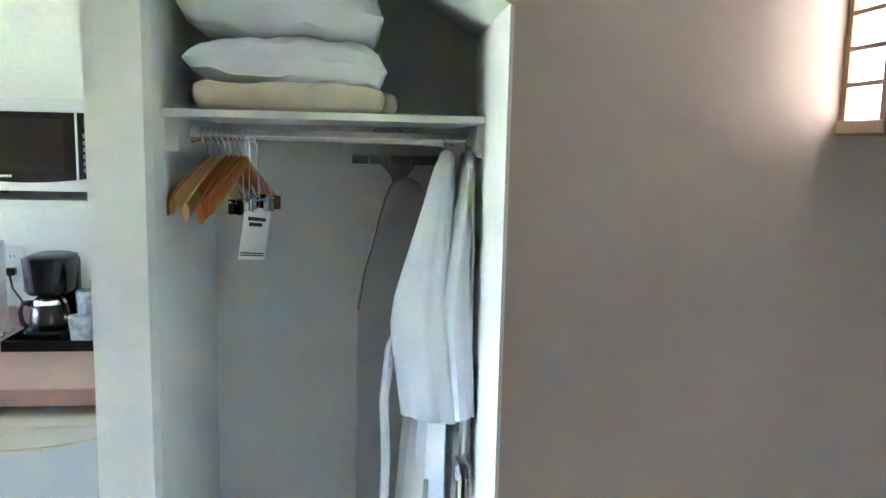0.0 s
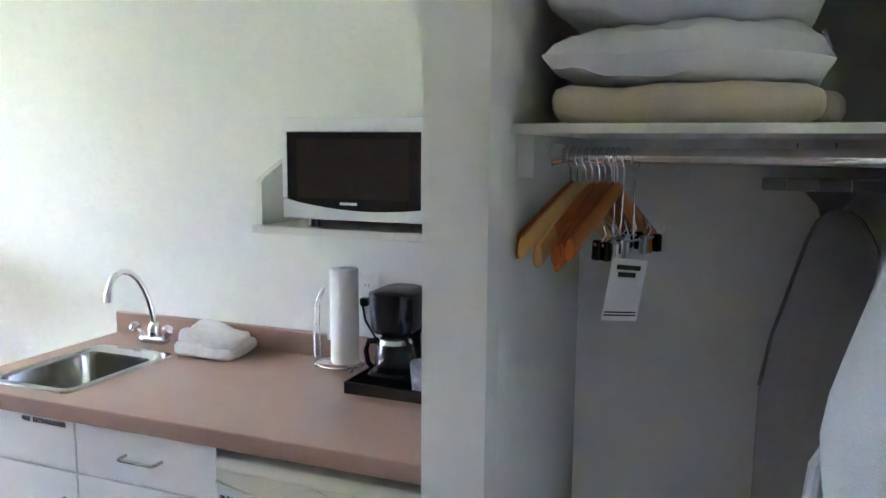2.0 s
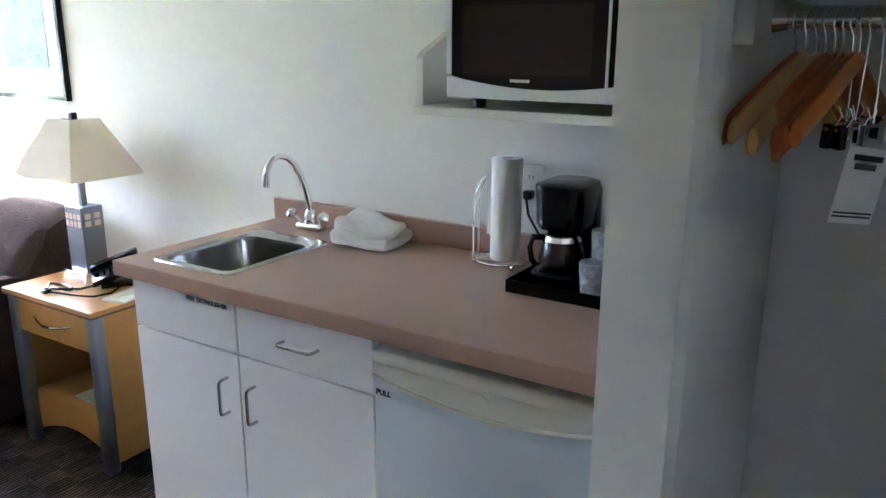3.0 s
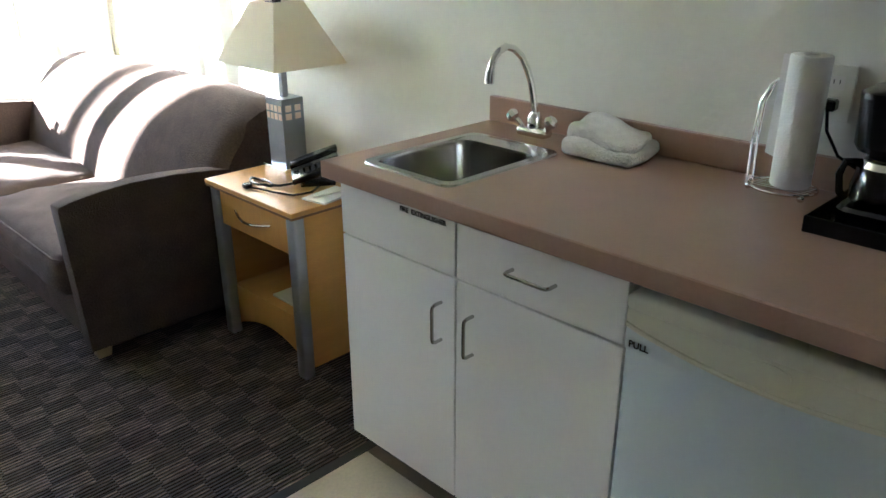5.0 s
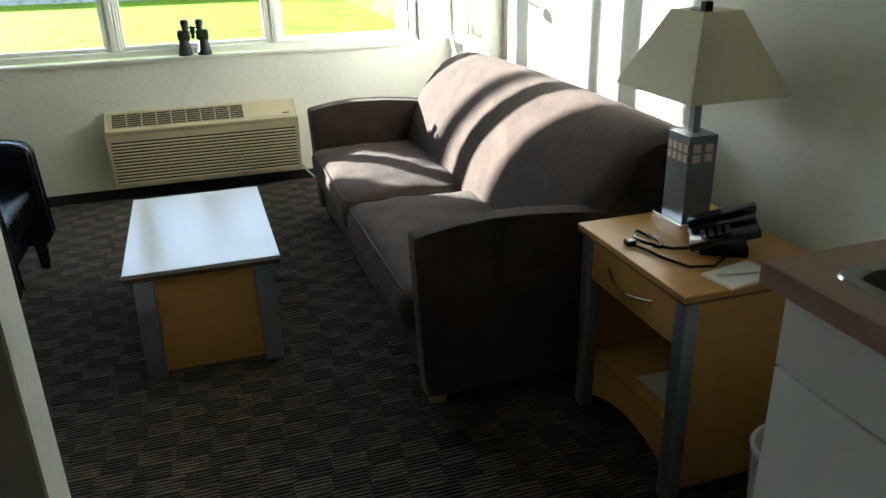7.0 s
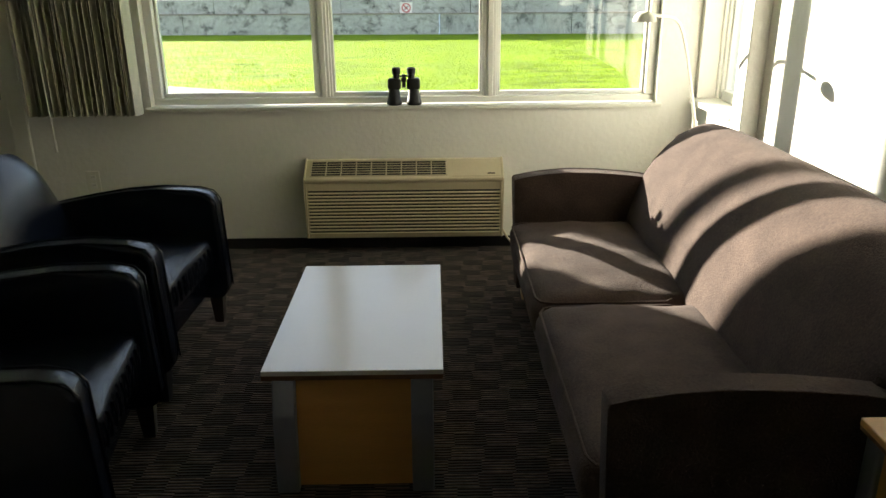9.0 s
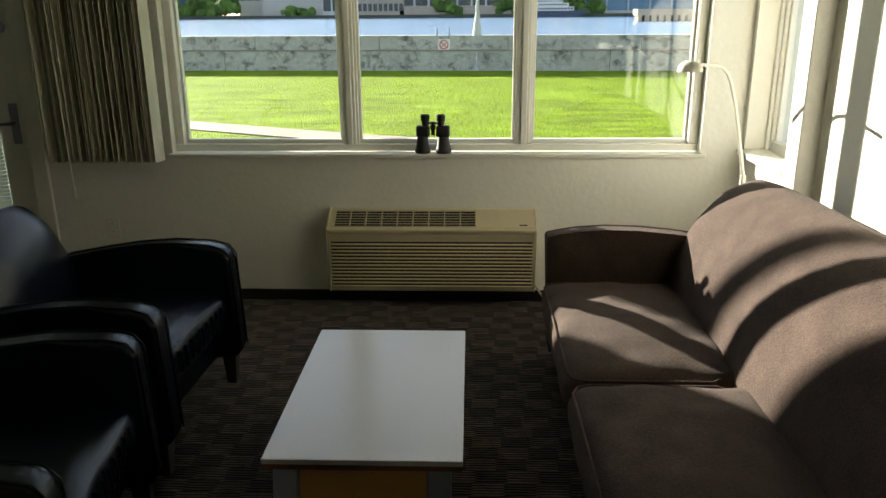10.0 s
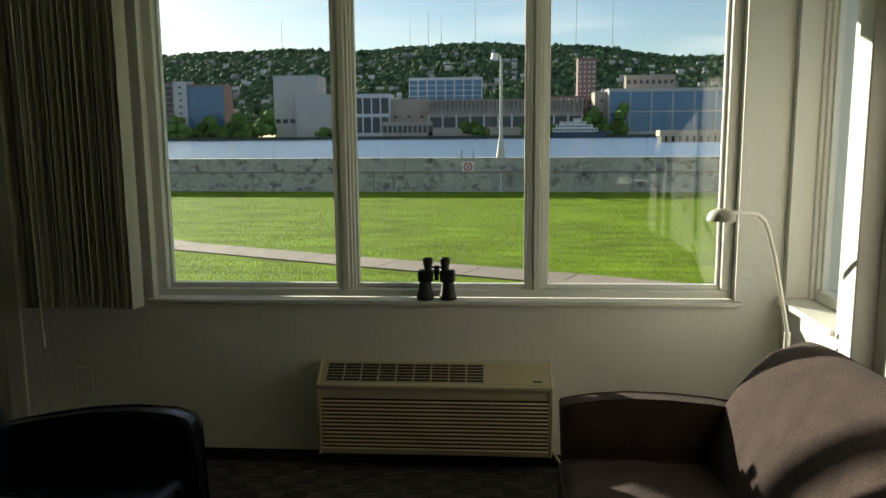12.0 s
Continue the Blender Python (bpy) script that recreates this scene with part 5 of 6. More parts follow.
def coffee_corner():
    tr = thing("tray", (-0.67, 3.58, 0.9105), "black plastic tray on the worktop", "tray")
    x0, x1, y0, y1, z = -0.852, -0.486, 3.458, 3.73, 0.911
    part("tray_floor", box(x0 + 0.004, x1 - 0.004, y0 + 0.004, y1 - 0.004, z, z + 0.005), M["black_plastic"], tr)
    for a in ((x0, x1, y0, y0 + 0.005), (x0, x1, y1 - 0.005, y1), (x0, x0 + 0.005, y0 + 0.005, y1 - 0.005), (x1 - 0.005, x1, y0 + 0.005, y1 - 0.005)):
        part("tray_rim", box(a[0], a[1], a[2], a[3], z, z + 0.032, 0.0015, 1), M["black_plastic"], tr)
    zb = z + 0.0055
    cx, cy = -0.765, 3.61
    t = thing("coffee_maker", (cx, cy, zb), "black coffee maker with a glass carafe on a tray", "coffee maker")
    bk = M["black_plastic"]
    part("hotplate_base", loft([rounded(cx, cy, 0.078, 0.1, 0.04, zb), rounded(cx, cy, 0.08, 0.102, 0.04, zb + 0.03), rounded(cx, cy, 0.074, 0.096, 0.04, zb + 0.038)], cap=True), bk, t, smooth=True)
    part("water_tank", box(cx - 0.075, cx + 0.075, cy + 0.045, cy + 0.1, zb + 0.036, zb + 0.25, 0.012, 3), bk, t, smooth=True)
    part("brew_head", loft([rounded(cx, cy - 0.01, 0.07, 0.085, 0.06, zb + 0.148), rounded(cx, cy - 0.008, 0.076, 0.095, 0.06, zb + 0.16), rounded(cx, cy, 0.078, 0.098, 0.05, zb + 0.225), rounded(cx, cy, 0.08, 0.1, 0.05, zb + 0.25)], cap=True), bk, t, smooth=True)
    part("lid", loft([rounded(cx, cy, 0.081, 0.101, 0.05, zb + 0.25), rounded(cx, cy, 0.08, 0.1, 0.05, zb + 0.26), rounded(cx, cy, 0.06, 0.08, 0.045, zb + 0.267)], cap=True), bk, t, "glossy black lid", True)
    c = part("carafe", lathe([(0.06, 0.039), (0.071, 0.05), (0.073, 0.075), (0.062, 0.112), (0.05, 0.13), (0.048, 0.13), (0.06, 0.111), (0.071, 0.075), (0.069, 0.052), (0, 0.042)], (cx, cy - 0.025, zb), 28), M["cglass"], t, "glass carafe", True)
    part("carafe_band", lathe([(0.0605, 0.116), (0.0615, 0.116), (0.0545, 0.128), (0.053, 0.128)], (cx, cy - 0.025, zb), 28), M["chrome"], c, "chrome band", True)
    part("carafe_lid", lathe([(0, 0.143), (0.03, 0.142), (0.047, 0.134), (0.047, 0.13), (0, 0.13)], (cx, cy - 0.025, zb), 24), bk, c, smooth=True)
    part("carafe_handle", tube([(cx - 0.05, cy - 0.05, zb + 0.12), (cx - 0.08, cy - 0.066, zb + 0.12), (cx - 0.088, cy - 0.07, zb + 0.095), (cx - 0.082, cy - 0.067, zb + 0.06), (cx - 0.07, cy - 0.06, zb + 0.045)], 0.009, 8), bk, c, smooth=True)
    t.scale = (0.78, 0.86, 0.95)
    single("power_lead", tube([(-0.935, 3.73, 1.085), (-0.93, 3.735, 1.04), (-0.9, 3.74, 0.99), (-0.83, 3.745, 0.955), (-0.78, 3.712, 0.95)], 0.0035, 7), bk, "black power lead of the coffee maker", "cord", smooth=True)
    b = thing("ice_bucket", (-0.572, 3.625, zb), "black ice bucket with a round lid and knob", "ice bucket")
    part("bucket", lathe([(0, 0), (0.072, 0), (0.08, 0.02), (0.083, 0.17), (0.0, 0.17)], (-0.572, 3.625, zb), 32), bk, b, smooth=True)
    part("lid", lathe([(0, 0.188), (0.05, 0.184), (0.084, 0.174), (0.084, 0.168), (0, 0.168)], (-0.572, 3.625, zb), 32), bk, b, smooth=True)
    part("knob", lathe([(0, 0.204), (0.012, 0.203), (0.014, 0.196), (0.006, 0.188), (0, 0.188)], (-0.572, 3.625, zb), 16), M["chrome"], b, "chrome knob", True)
    wrap = mat("clear_wrap", (0.3, 0.31, 0.33), 0.14, vary=0.6, scale=45, bump=0.012, bump_scale=45)
    for x, y, h in ((-0.652, 3.508, 0.085), (-0.645, 3.56, 0.15)):
        single("wrapped_cup", lathe([(0, 0), (0.026, 0), (0.033, h), (0.03, h + 0.004), (0, h + 0.002)], (x, y, zb), 18), wrap, "clear plastic cup in a crinkled wrapper", "cup", "wrapped cups", smooth=True)
    cup = thing("paper_cups", (-0.535, 3.505, zb), "stack of printed white paper cups on the tray", "paper cups")
    pc = mat("paper_cup", (0.8, 0.78, 0.74), 0.6, vary=0.1)
    for k in range(5):
        part("cup", lathe([(0, k * 0.012), (0.033 - k * 0.0005, k * 0.012), (0.036, k * 0.012 + 0.006), (0.028, 0.085 + k * 0.012), (0, 0.086 + k * 0.012)], (-0.535, 3.505, zb), 20), pc, cup, smooth=True)
    for zz in (0.05, 0.09):
        part("printed_band", lathe([(0.0327 - zz * 0.05, zz), (0.0335 - zz * 0.05, zz), (0.0328 - zz * 0.05, zz + 0.008), (0.032 - zz * 0.05, zz + 0.008)], (-0.535, 3.505, zb), 20), M["dark"], cup)


coffee_corner()


# ---- closet ----
def closet_shelf():
    t = thing("closet_shelf", (0.08, 3.5, 1.572), "white closet shelf on wooden cleats", "shelf")
    part("board", box(-0.334, 0.468, 3.18, 3.858, 1.572, 1.591, 0.002, 1), M["trim"], t)
    part("cleat", box(-0.337, -0.304, 3.235, 3.855, 1.487, 1.571), M["trim"], t)
    part("cleat", prism([(0.452, 3.235), (0.474, 3.235), (0.539, 3.855), (0.517, 3.855)], "z", 1.487, 1.571), M["trim"], t)
    r = thing("closet_rod", (0.05, 3.4, 1.53), "chrome closet rod under the shelf", "rod")
    part("tube", cyl((-0.302, 3.4, 1.53), (0.466, 3.4, 1.53), 0.0165), M["rod"], r, smooth=True)
    part("sleeve", cyl((0.06, 3.4, 1.53), (0.467, 3.4, 1.53), 0.0178), M["rod"], r, smooth=True)
    for a, b in ((-0.3035, -0.28), (0.446, 0.468)):
        part("flange", cyl((a, 3.4, 1.53), (b, 3.4, 1.53), 0.028, 0.021), M["chrome"], r, smooth=True)


closet_shelf()


def hanger(wood):
    t = thing("coat_hanger", (0, 0, 0), "varnished wooden coat hanger on the chrome rod", "hanger", "wooden coat hangers", local=True)
    hook = arc((0.0, -0.003), 0.0195, -60, 180, 14, "yz") + [(0, -0.0195, -0.012), (0, -0.006, -0.028), (0, 0, -0.075)]
    part("hook", tube(hook, 0.0022, 7), M["chrome"], t, "chrome wire hook", True)
    n = 10
    for s in (-1, 1):
        rings = []
        for k in range(n + 1):
            u = k / n
            y, z = s * 0.205 * u, -0.072 - 0.118 * u ** 1.15 - 0.006 * math.sin(u * 3)
            h, w = 0.019 + 0.004 * math.sin(u * math.pi) + 0.004 * u, 0.0065 + 0.003 * u
            rings.append([(w * math.cos(a), y, z + h * math.sin(a)) for a in [2 * math.pi * j / 10 for j in range(10)]])
        part("arm", loft(rings, cap=True), wood, t, smooth=True)
    return t


woods = [mat("hanger_wood_" + n, c, 0.32, vary=0.15, scale=14, coat=0.3) for n, c in (("red", (0.5, 0.11, 0.016)), ("amber", (0.6, 0.18, 0.028)), ("pale", (0.68, 0.38, 0.13)))]
rnd = random.Random(2)
protos = [hanger(w) for w in woods]
spots = [(-0.262, 0), (-0.246, 2), (-0.232, 2), (-0.216, 1), (-0.202, 0), (-0.188, 1), (-0.176, 0), (-0.163, 1)]
used = set()
for k, (x, w) in enumerate(spots):
    m = pose(x, 3.4, 1.531, rnd.uniform(-4, 4), rnd.uniform(-4, 4), -19 + rnd.uniform(-5, 5) + k * 0.8)
    if w in used:
        copy_thing(protos[w], m)
    else:
        protos[w].matrix_world = m
        used.add(w)


def clip_hanger(x, rz):
    t = thing("clip_hanger", (0, 0, 0), "chrome trouser hanger with black clips", "hanger", "trouser hangers", local=True)
    hook = arc((0.0, -0.003), 0.0195, -60, 180, 14, "yz") + [(0, -0.0195, -0.012), (0, -0.006, -0.028), (0, 0, -0.17)]
    part("hook", tube(hook, 0.0022, 7), M["chrome"], t, smooth=True)
    part("bar", tube([(0, -0.12, -0.175), (0, 0.12, -0.175)], 0.003, 8), M["chrome"], t, smooth=True)
    for y in (-0.105, -0.05, 0.045, 0.105):
        part("clip", box(-0.008, 0.008, y - 0.009, y + 0.009, -0.208, -0.168, 0.003, 2), M["black_plastic"] if abs(y) > 0.1 else M["chrome"], t, "spring clip")
        part("clip_spring", tube([(0.008, y, -0.17), (0.016, y, -0.155), (0.01, y, -0.14)], 0.002, 6), M["chrome"], t, smooth=True)
    t.matrix_world = pose(x, 3.4, 1.531, 0, 0, rz)
    return t


ch = clip_hanger(-0.17, -8)
copy_thing(ch, pose(-0.148, 3.4, 1.531, 0, 3, -16))
copy_thing(ch, pose(-0.128, 3.4, 1.529, 0, 0, -22))
card = thing("hanging_card", (-0.135, 3.27, 1.215), "white printed card hanging from a trouser hanger", "card", rz=24)
card.matrix_world = pose(-0.138, 3.29, 1.2, 0, 9, 30) @ Matrix.Diagonal((1.2, 1.2, 1.2, 1))
OFF[card.name] = Vector((0, 0, 0))
cb = box(-0.001, 0.001, -0.045, 0.045, 0.004, 0.108)
bmesh.ops.rotate(cb, verts=cb.verts, cent=(0, 0, 0), matrix=Matrix.Rotation(radians(-62), 3, "Z"))
part("sheet", cb, M["lam"], card)
for k, (a, b, z) in enumerate(((-0.03, 0.03, 0.09), (-0.024, 0.02, 0.078), (-0.04, 0.04, 0.017), (-0.04, 0.04, 0.012))):
    bb = box(0.001, 0.0018, a, b, z, z + (0.008 if k < 2 else 0.0025))
    bmesh.ops.rotate(bb, verts=bb.verts, cent=(0, 0, 0), matrix=Matrix.Rotation(radians(-62), 3, "Z"))
    part("printed_line", bb, M["dark"], card)


def pillow(x0, x1, y0, y1, z0, z1, seed, label):
    bm = bmesh.new()
    N = 26
    cx, cy, cz = (x0 + x1) / 2, (y0 + y1) / 2, (z0 + z1) / 2
    hx, hy, hz = (x1 - x0) / 2, (y1 - y0) / 2, (z1 - z0) / 2
    grid = {}
    for s in (1, -1):
        for i in range(N + 1):
            for j in range(N + 1):
                u, v = -1 + 2 * i / N, -1 + 2 * j / N
                edge = i in (0, N) or j in (0, N)
                if s < 0 and edge:
                    grid[s, i, j] = grid[1, i, j]
                    continue
                k = ((1 - abs(u) ** (2.4 if u < 0 else 5.5)) * (1 - abs(v) ** 3.2)) ** 0.4
                sq = 1 - 0.07 * (abs(u) * (1 - v * v) * 0 + (1 - abs(u) ** 2) * (abs(v) > 0.6) * abs(v) + (1 - abs(v) ** 2) * (abs(u) > 0.6) * abs(u) * 0.6)
                w = noise.noise(Vector((u * 2.5 + seed, v * 2.5, s))) * 0.022 * k + noise.noise(Vector((u * 6 + seed, v * 9, s * 3))) * 0.009 - 0.02 * (abs(u) ** 3) * (u > 0)
                sq *= 1 - 0.05 * (abs(u) * abs(v)) ** 4
                grid[s, i, j] = bm.verts.new((cx + hx * u * sq, cy + hy * v * sq, cz + s * hz * k * (1.0 if s > 0 else 0.98) + w))
    for s in (1, -1):
        for i in range(N):
            for j in range(N):
                bm.faces.new((grid[s, i, j], grid[s, i + 1, j], grid[s, i + 1, j + 1], grid[s, i, j + 1]))
    t = thing("pillow", (cx, cy, z0), label, "pillow", "pillows on the closet shelf")
    part("pillowcase", bm, M["linen"], t, smooth=True)
    part("case_hem", tube([(x1 - 0.03, y0 + 0.06, cz - 0.03), (x1 - 0.02, y0 + 0.045, cz), (x1 - 0.03, y0 + 0.06, cz + 0.03)], 0.004, 6), M["linen"], t, smooth=True)


pillow(-0.3, 0.225, 3.2, 3.62, 1.652, 1.785, 1.0, "white cotton pillow stacked on a folded blanket")
pillow(-0.315, 0.215, 3.21, 3.63, 1.768, 1.935, 7.0, "white cotton pillow on top of another pillow")
M["blanket"] = mat("cream_blanket", (0.66, 0.56, 0.42), 0.95, vary=0.06, scale=20, bump=0.002, bump_scale=200, sheen=0.3)
folded_cloth("folded_blanket", -0.275, 0.205, 3.205, 3.62, 1.592, 1, 0.064, "cream folded blanket lying on the closet shelf", "blanket", M["blanket"], 0, 2)
single("spare_blanket", puff(0.185, 0.25, 3.34, 3.64, 1.592, 1.655, 0.028, 0.0, 4, 0.006, 10), M["blanket"], "cream folded blanket end beside the pillows", "blanket", smooth=True)
M["robe"] = mat("white_terry_robe", (0.8, 0.81, 0.83), 0.95, vary=0.05, scale=12, bump=0.002, bump_scale=260, sheen=0.25)


def robe(x, seed, wide=1.0):
    t = thing("bathrobe", (x, 3.42, 0.35), "white terry bathrobe hanging from the closet rod", "bathrobe", "white bathrobes")
    hook = [(x, 3.4 + 0.0195 * math.cos(a) - 0.003 * 0, 1.53 + 0.0195 * math.sin(a)) for a in [radians(-60 + 20 * k) for k in range(13)]] + [(x, 3.385, 1.505), (x, 3.4, 1.46)]
    part("hanger_hook", tube(hook, 0.0022, 7), M["chrome"], t, smooth=True)

    def ring(cx, cy, hx, hy, z, fold, n=30):
        out = []
        for j in range(n):
            a = 2 * math.pi * j / n
            f = 1 + fold * math.sin(a * 5 + seed + z * 3) + fold * 0.6 * math.sin(a * 9 + seed * 2)
            out.append((cx + hx * math.cos(a) * f, cy + hy * math.sin(a) * f, z))
        return out

    rows = []
    for z, hx, hy, dx, fo in ((1.487, 0.014, 0.03, 0.006, 0.02), (1.462, 0.022, 0.07, 0.004, 0.03), (1.43, 0.028, 0.13, 0.002, 0.04), (1.38, 0.033, 0.18, 0.0, 0.05), (1.25, 0.042, 0.2, -0.004, 0.07), (1.0, 0.056, 0.2, -0.014, 0.09), (0.8, 0.066, 0.2, -0.024, 0.11), (0.6, 0.078, 0.2, -0.032, 0.13), (0.36, 0.086, 0.205, -0.036, 0.15)):
        rows.append(ring(x + dx * wide, 3.42, hx * wide, hy, z, fo))
    part("robe_body", loft(rows, cap=True), M["robe"], t, smooth=True)
    # the near sleeve: narrow shoulder, full elbow, wide hem
    outline = ((1.468, -0.03, 0.016), (1.43, -0.045, 0.014), (1.36, -0.066, 0.008), (1.28, -0.092, 0.004), (1.2, -0.118, 0.006), (1.12, -0.142, 0.012), (1.05, -0.152, 0.02), (0.98, -0.146, 0.028), (0.9, -0.134, 0.036), (0.83, -0.124, 0.043), (0.795, -0.12, 0.046))
    rows = []
    for k, (z, lo, hi) in enumerate(outline):
        u = k / (len(outline) - 1)
        cx, hx = x + (lo + hi) / 2 * (0.35 + 0.65 * wide), (hi - lo) / 2 * wide
        cy, hy = 3.31 - 0.09 * math.sin(min(1, u * 1.6) * 1.57), 0.035 + 0.035 * u
        row = []
        for j in range(48):
            a = 2 * math.pi * j / 48
            f = 1 + u * (0.1 * math.sin(a * 6 + seed + 0.4 * u) + 0.06 * math.sin(a * 11 + 2 * seed))
            row.append((cx + hx * math.cos(a) * (1 + (f - 1) * 0.25), cy + hy * math.sin(a) * f, z + 0.008 * math.sin(a * 2 + seed) * (u == 1)))
        rows.append(row)
    part("sleeve", loft(rows, cap=True), M["robe"], t, smooth=True)
    part("belt", tube([(x - 0.1 * wide, 3.29, 1.06), (x - 0.15 * wide, 3.27, 0.97), (x - 0.165 * wide, 3.26, 0.82), (x - 0.158 * wide, 3.26, 0.66), (x - 0.162 * wide, 3.26, 0.5)], 0.013, 8), M["robe"], t, smooth=True)
    col = [(x + 0.012, 3.43, 1.482), (x + 0.006, 3.36, 1.48), (x - 0.004, 3.3, 1.455), (x - 0.014, 3.265, 1.4), (x - 0.02, 3.245, 1.32), (x - 0.022, 3.24, 1.24)]
    part("collar", tube(col, 0.022, 12), M["robe"], t, smooth=True)


robe(0.383, 0.0)
robe(0.445, 4.0, 0.55)


def ironing_board():
    t = thing("ironing_board", (0.3, 3.82, 0.2), "grey covered ironing board hung on the closet wall", "ironing board")
    pts = [(0.145, 0.2), (0.455, 0.2), (0.455, 1.02), (0.44, 1.14), (0.41, 1.25), (0.37, 1.345), (0.345, 1.385), (0.322, 1.4), (0.297, 1.405), (0.272, 1.398), (0.252, 1.378), (0.234, 1.335), (0.218, 1.278), (0.198, 1.2), (0.168, 1.09), (0.147, 0.96)]
    part("cover", prism(pts, "y", 3.79, 3.825, 0.008, 2), mat("grey_board_cover", (0.52, 0.51, 0.49), 0.9, vary=0.08, bump=0.001, bump_scale=200), t, smooth=True)
    part("piping", tube([(x, 3.788, z) for x, z in pts[2:]], 0.004, 6), mat("grey_piping", (0.36, 0.34, 0.32), 0.8), t, smooth=True)
    for x in (0.22, 0.38):
        part("folded_leg", tube([(x, 3.838, 0.2), (x + 0.02, 3.838, 1.2)], 0.01, 8), M["silver"], t, smooth=True)
    h = thing("ironing_board_holder", (0.25, 3.85, 1.42), "grey metal wall bracket above the ironing board", "bracket")
    gm = mat("grey_metal", (0.3, 0.29, 0.27), 0.5, 0.2)
    part("plate", box(0.125, 0.43, 3.80, 3.858, 1.448, 1.478, 0.003, 1), gm, h)
    part("hook_plate", prism([(0.22, 1.448), (0.34, 1.448), (0.31, 1.41), (0.295, 1.36), (0.27, 1.36), (0.255, 1.41)], "y", 3.828, 3.846), gm, h)
    for x in (0.18, 0.25, 0.32):
        part("hook", tube([(x, 3.798, 1.475), (x, 3.785, 1.462), (x, 3.785, 1.45)], 0.003, 6), M["chrome"], h)
    w = thing("wire_bracket", (0.24, 3.85, 1.53), "small wire bracket on the closet wall", "bracket")
    part("wire", tube([(0.2, 3.858, 1.562), (0.2, 3.83, 1.56), (0.2, 3.83, 1.545), (0.285, 3.83, 1.545), (0.285, 3.83, 1.56), (0.285, 3.858, 1.562)], 0.003, 6), gm, w)


ironing_board()


def luggage_rack():
    t = thing("luggage_rack", (0.4, 3.1, 0), "folded metal luggage rack leaning in the closet", "luggage rack")
    for x in (0.402, 0.43):
        part("frame", tube([(x + 0.012, 3.02, 0.004), (x, 3.08, 0.6), (x + 0.004, 3.1, 0.655), (x + 0.008, 3.14, 0.668), (x + 0.012, 3.5, 0.668), (x + 0.016, 3.54, 0.655), (x + 0.02, 3.56, 0.6), (x + 0.02, 3.6, 0.004)], 0.009, 8), M["chrome"], t, "chrome tubular frame", True)
    for y in (3.16, 3.3, 3.44):
        part("strap", box(0.41, 0.436, y, y + 0.05, 0.4, 0.66, 0.004, 1), M["baseb"], t, "black webbing strap")


luggage_rack()


# ---- wall sconce ----
def sconce():
    x0, x1, y0, y1, z0, z1 = 0.985, 1.265, 2.405, 2.524, 1.575, 2.06
    t = thing("wall_sconce", (1.12, 2.5, z0), "lit wooden lattice wall sconce with white paper panels", "wall lamp")
    wd = mat("sconce_wood", (0.3, 0.17, 0.1), 0.5, vary=0.15, scale=10)
    pn = mat("lit_paper", (1.0, 0.8, 0.56), 0.8, emit=0.075)
    part("bottom_rail", box(x0 - 0.008, x1 + 0.008, y0 - 0.008, y1, z0 - 0.025, z0, 0.003, 1), wd, t)
    part("top_rail", box(x0 - 0.008, x1 + 0.008, y0 - 0.008, y1, z1, z1 + 0.025, 0.003, 1), wd, t)
    for a in ((x0, y0), (x1 - 0.014, y0), (x0, y1 - 0.014), (x1 - 0.014, y1 - 0.014)):
        part("post", box(a[0], a[0] + 0.014, a[1], a[1] + 0.014, z0, z1), wd, t)
    part("paper_panel", box(x0 + 0.016, x1 - 0.016, y0 + 0.008, y0 + 0.01, z0, z1), pn, t, "glowing white paper panel")
    for x in (x0 + 0.006, x1 - 0.008):
        part("paper_panel", box(x, x + 0.002, y0 + 0.016, y1 - 0.016, z0, z1), pn, t, "glowing white paper panel")
    for k in range(1, 8):
        z = z0 + (z1 - z0) * k / 8
        part("lattice_bar", box(x0 + 0.014, x1 - 0.014, y0, y0 + 0.008, z - 0.004, z + 0.004), wd, t)
        for x in (x0 - 0.0005, x1 - 0.0075):
            part("lattice_bar", box(x, x + 0.008, y0 + 0.014, y1 - 0.014, z - 0.004, z + 0.004), wd, t)
    for k in range(1, 4):
        x = x0 + (x1 - x0) * k / 4
        part("lattice_bar", box(x - 0.004, x + 0.004, y0 - 0.001, y0 + 0.007, z0, z1), wd, t)


sconce()


def waste_basket():
    cx, cy = -2.03, 3.425
    t = thing("waste_basket", (cx, cy, 0.001), "white ribbed waste basket beside the nightstand", "waste basket")
    wb = mat("white_basket", (0.55, 0.53, 0.48), 0.5, vary=0.06)
    part("bin", lathe([(0, 0.004), (0.072, 0.004), (0.093, 0.342), (0.09, 0.342), (0.069, 0.009), (0, 0.009)], (cx, cy, 0.0), 36), wb, t, smooth=True)
    part("rim", lathe([(0.089, 0.342), (0.097, 0.342), (0.099, 0.35), (0.096, 0.357), (0.089, 0.354), (0.089, 0.342)], (cx, cy, 0.0), 36), wb, t, "rolled rim", True)
    for k in range(30):
        a = 2 * math.pi * k / 30
        part("rib", tube([(cx + r * math.cos(a), cy + r * math.sin(a), z) for r, z in ((0.074, 0.02), (0.0935, 0.338))], 0.0022, 5), wb, t)


waste_basket()

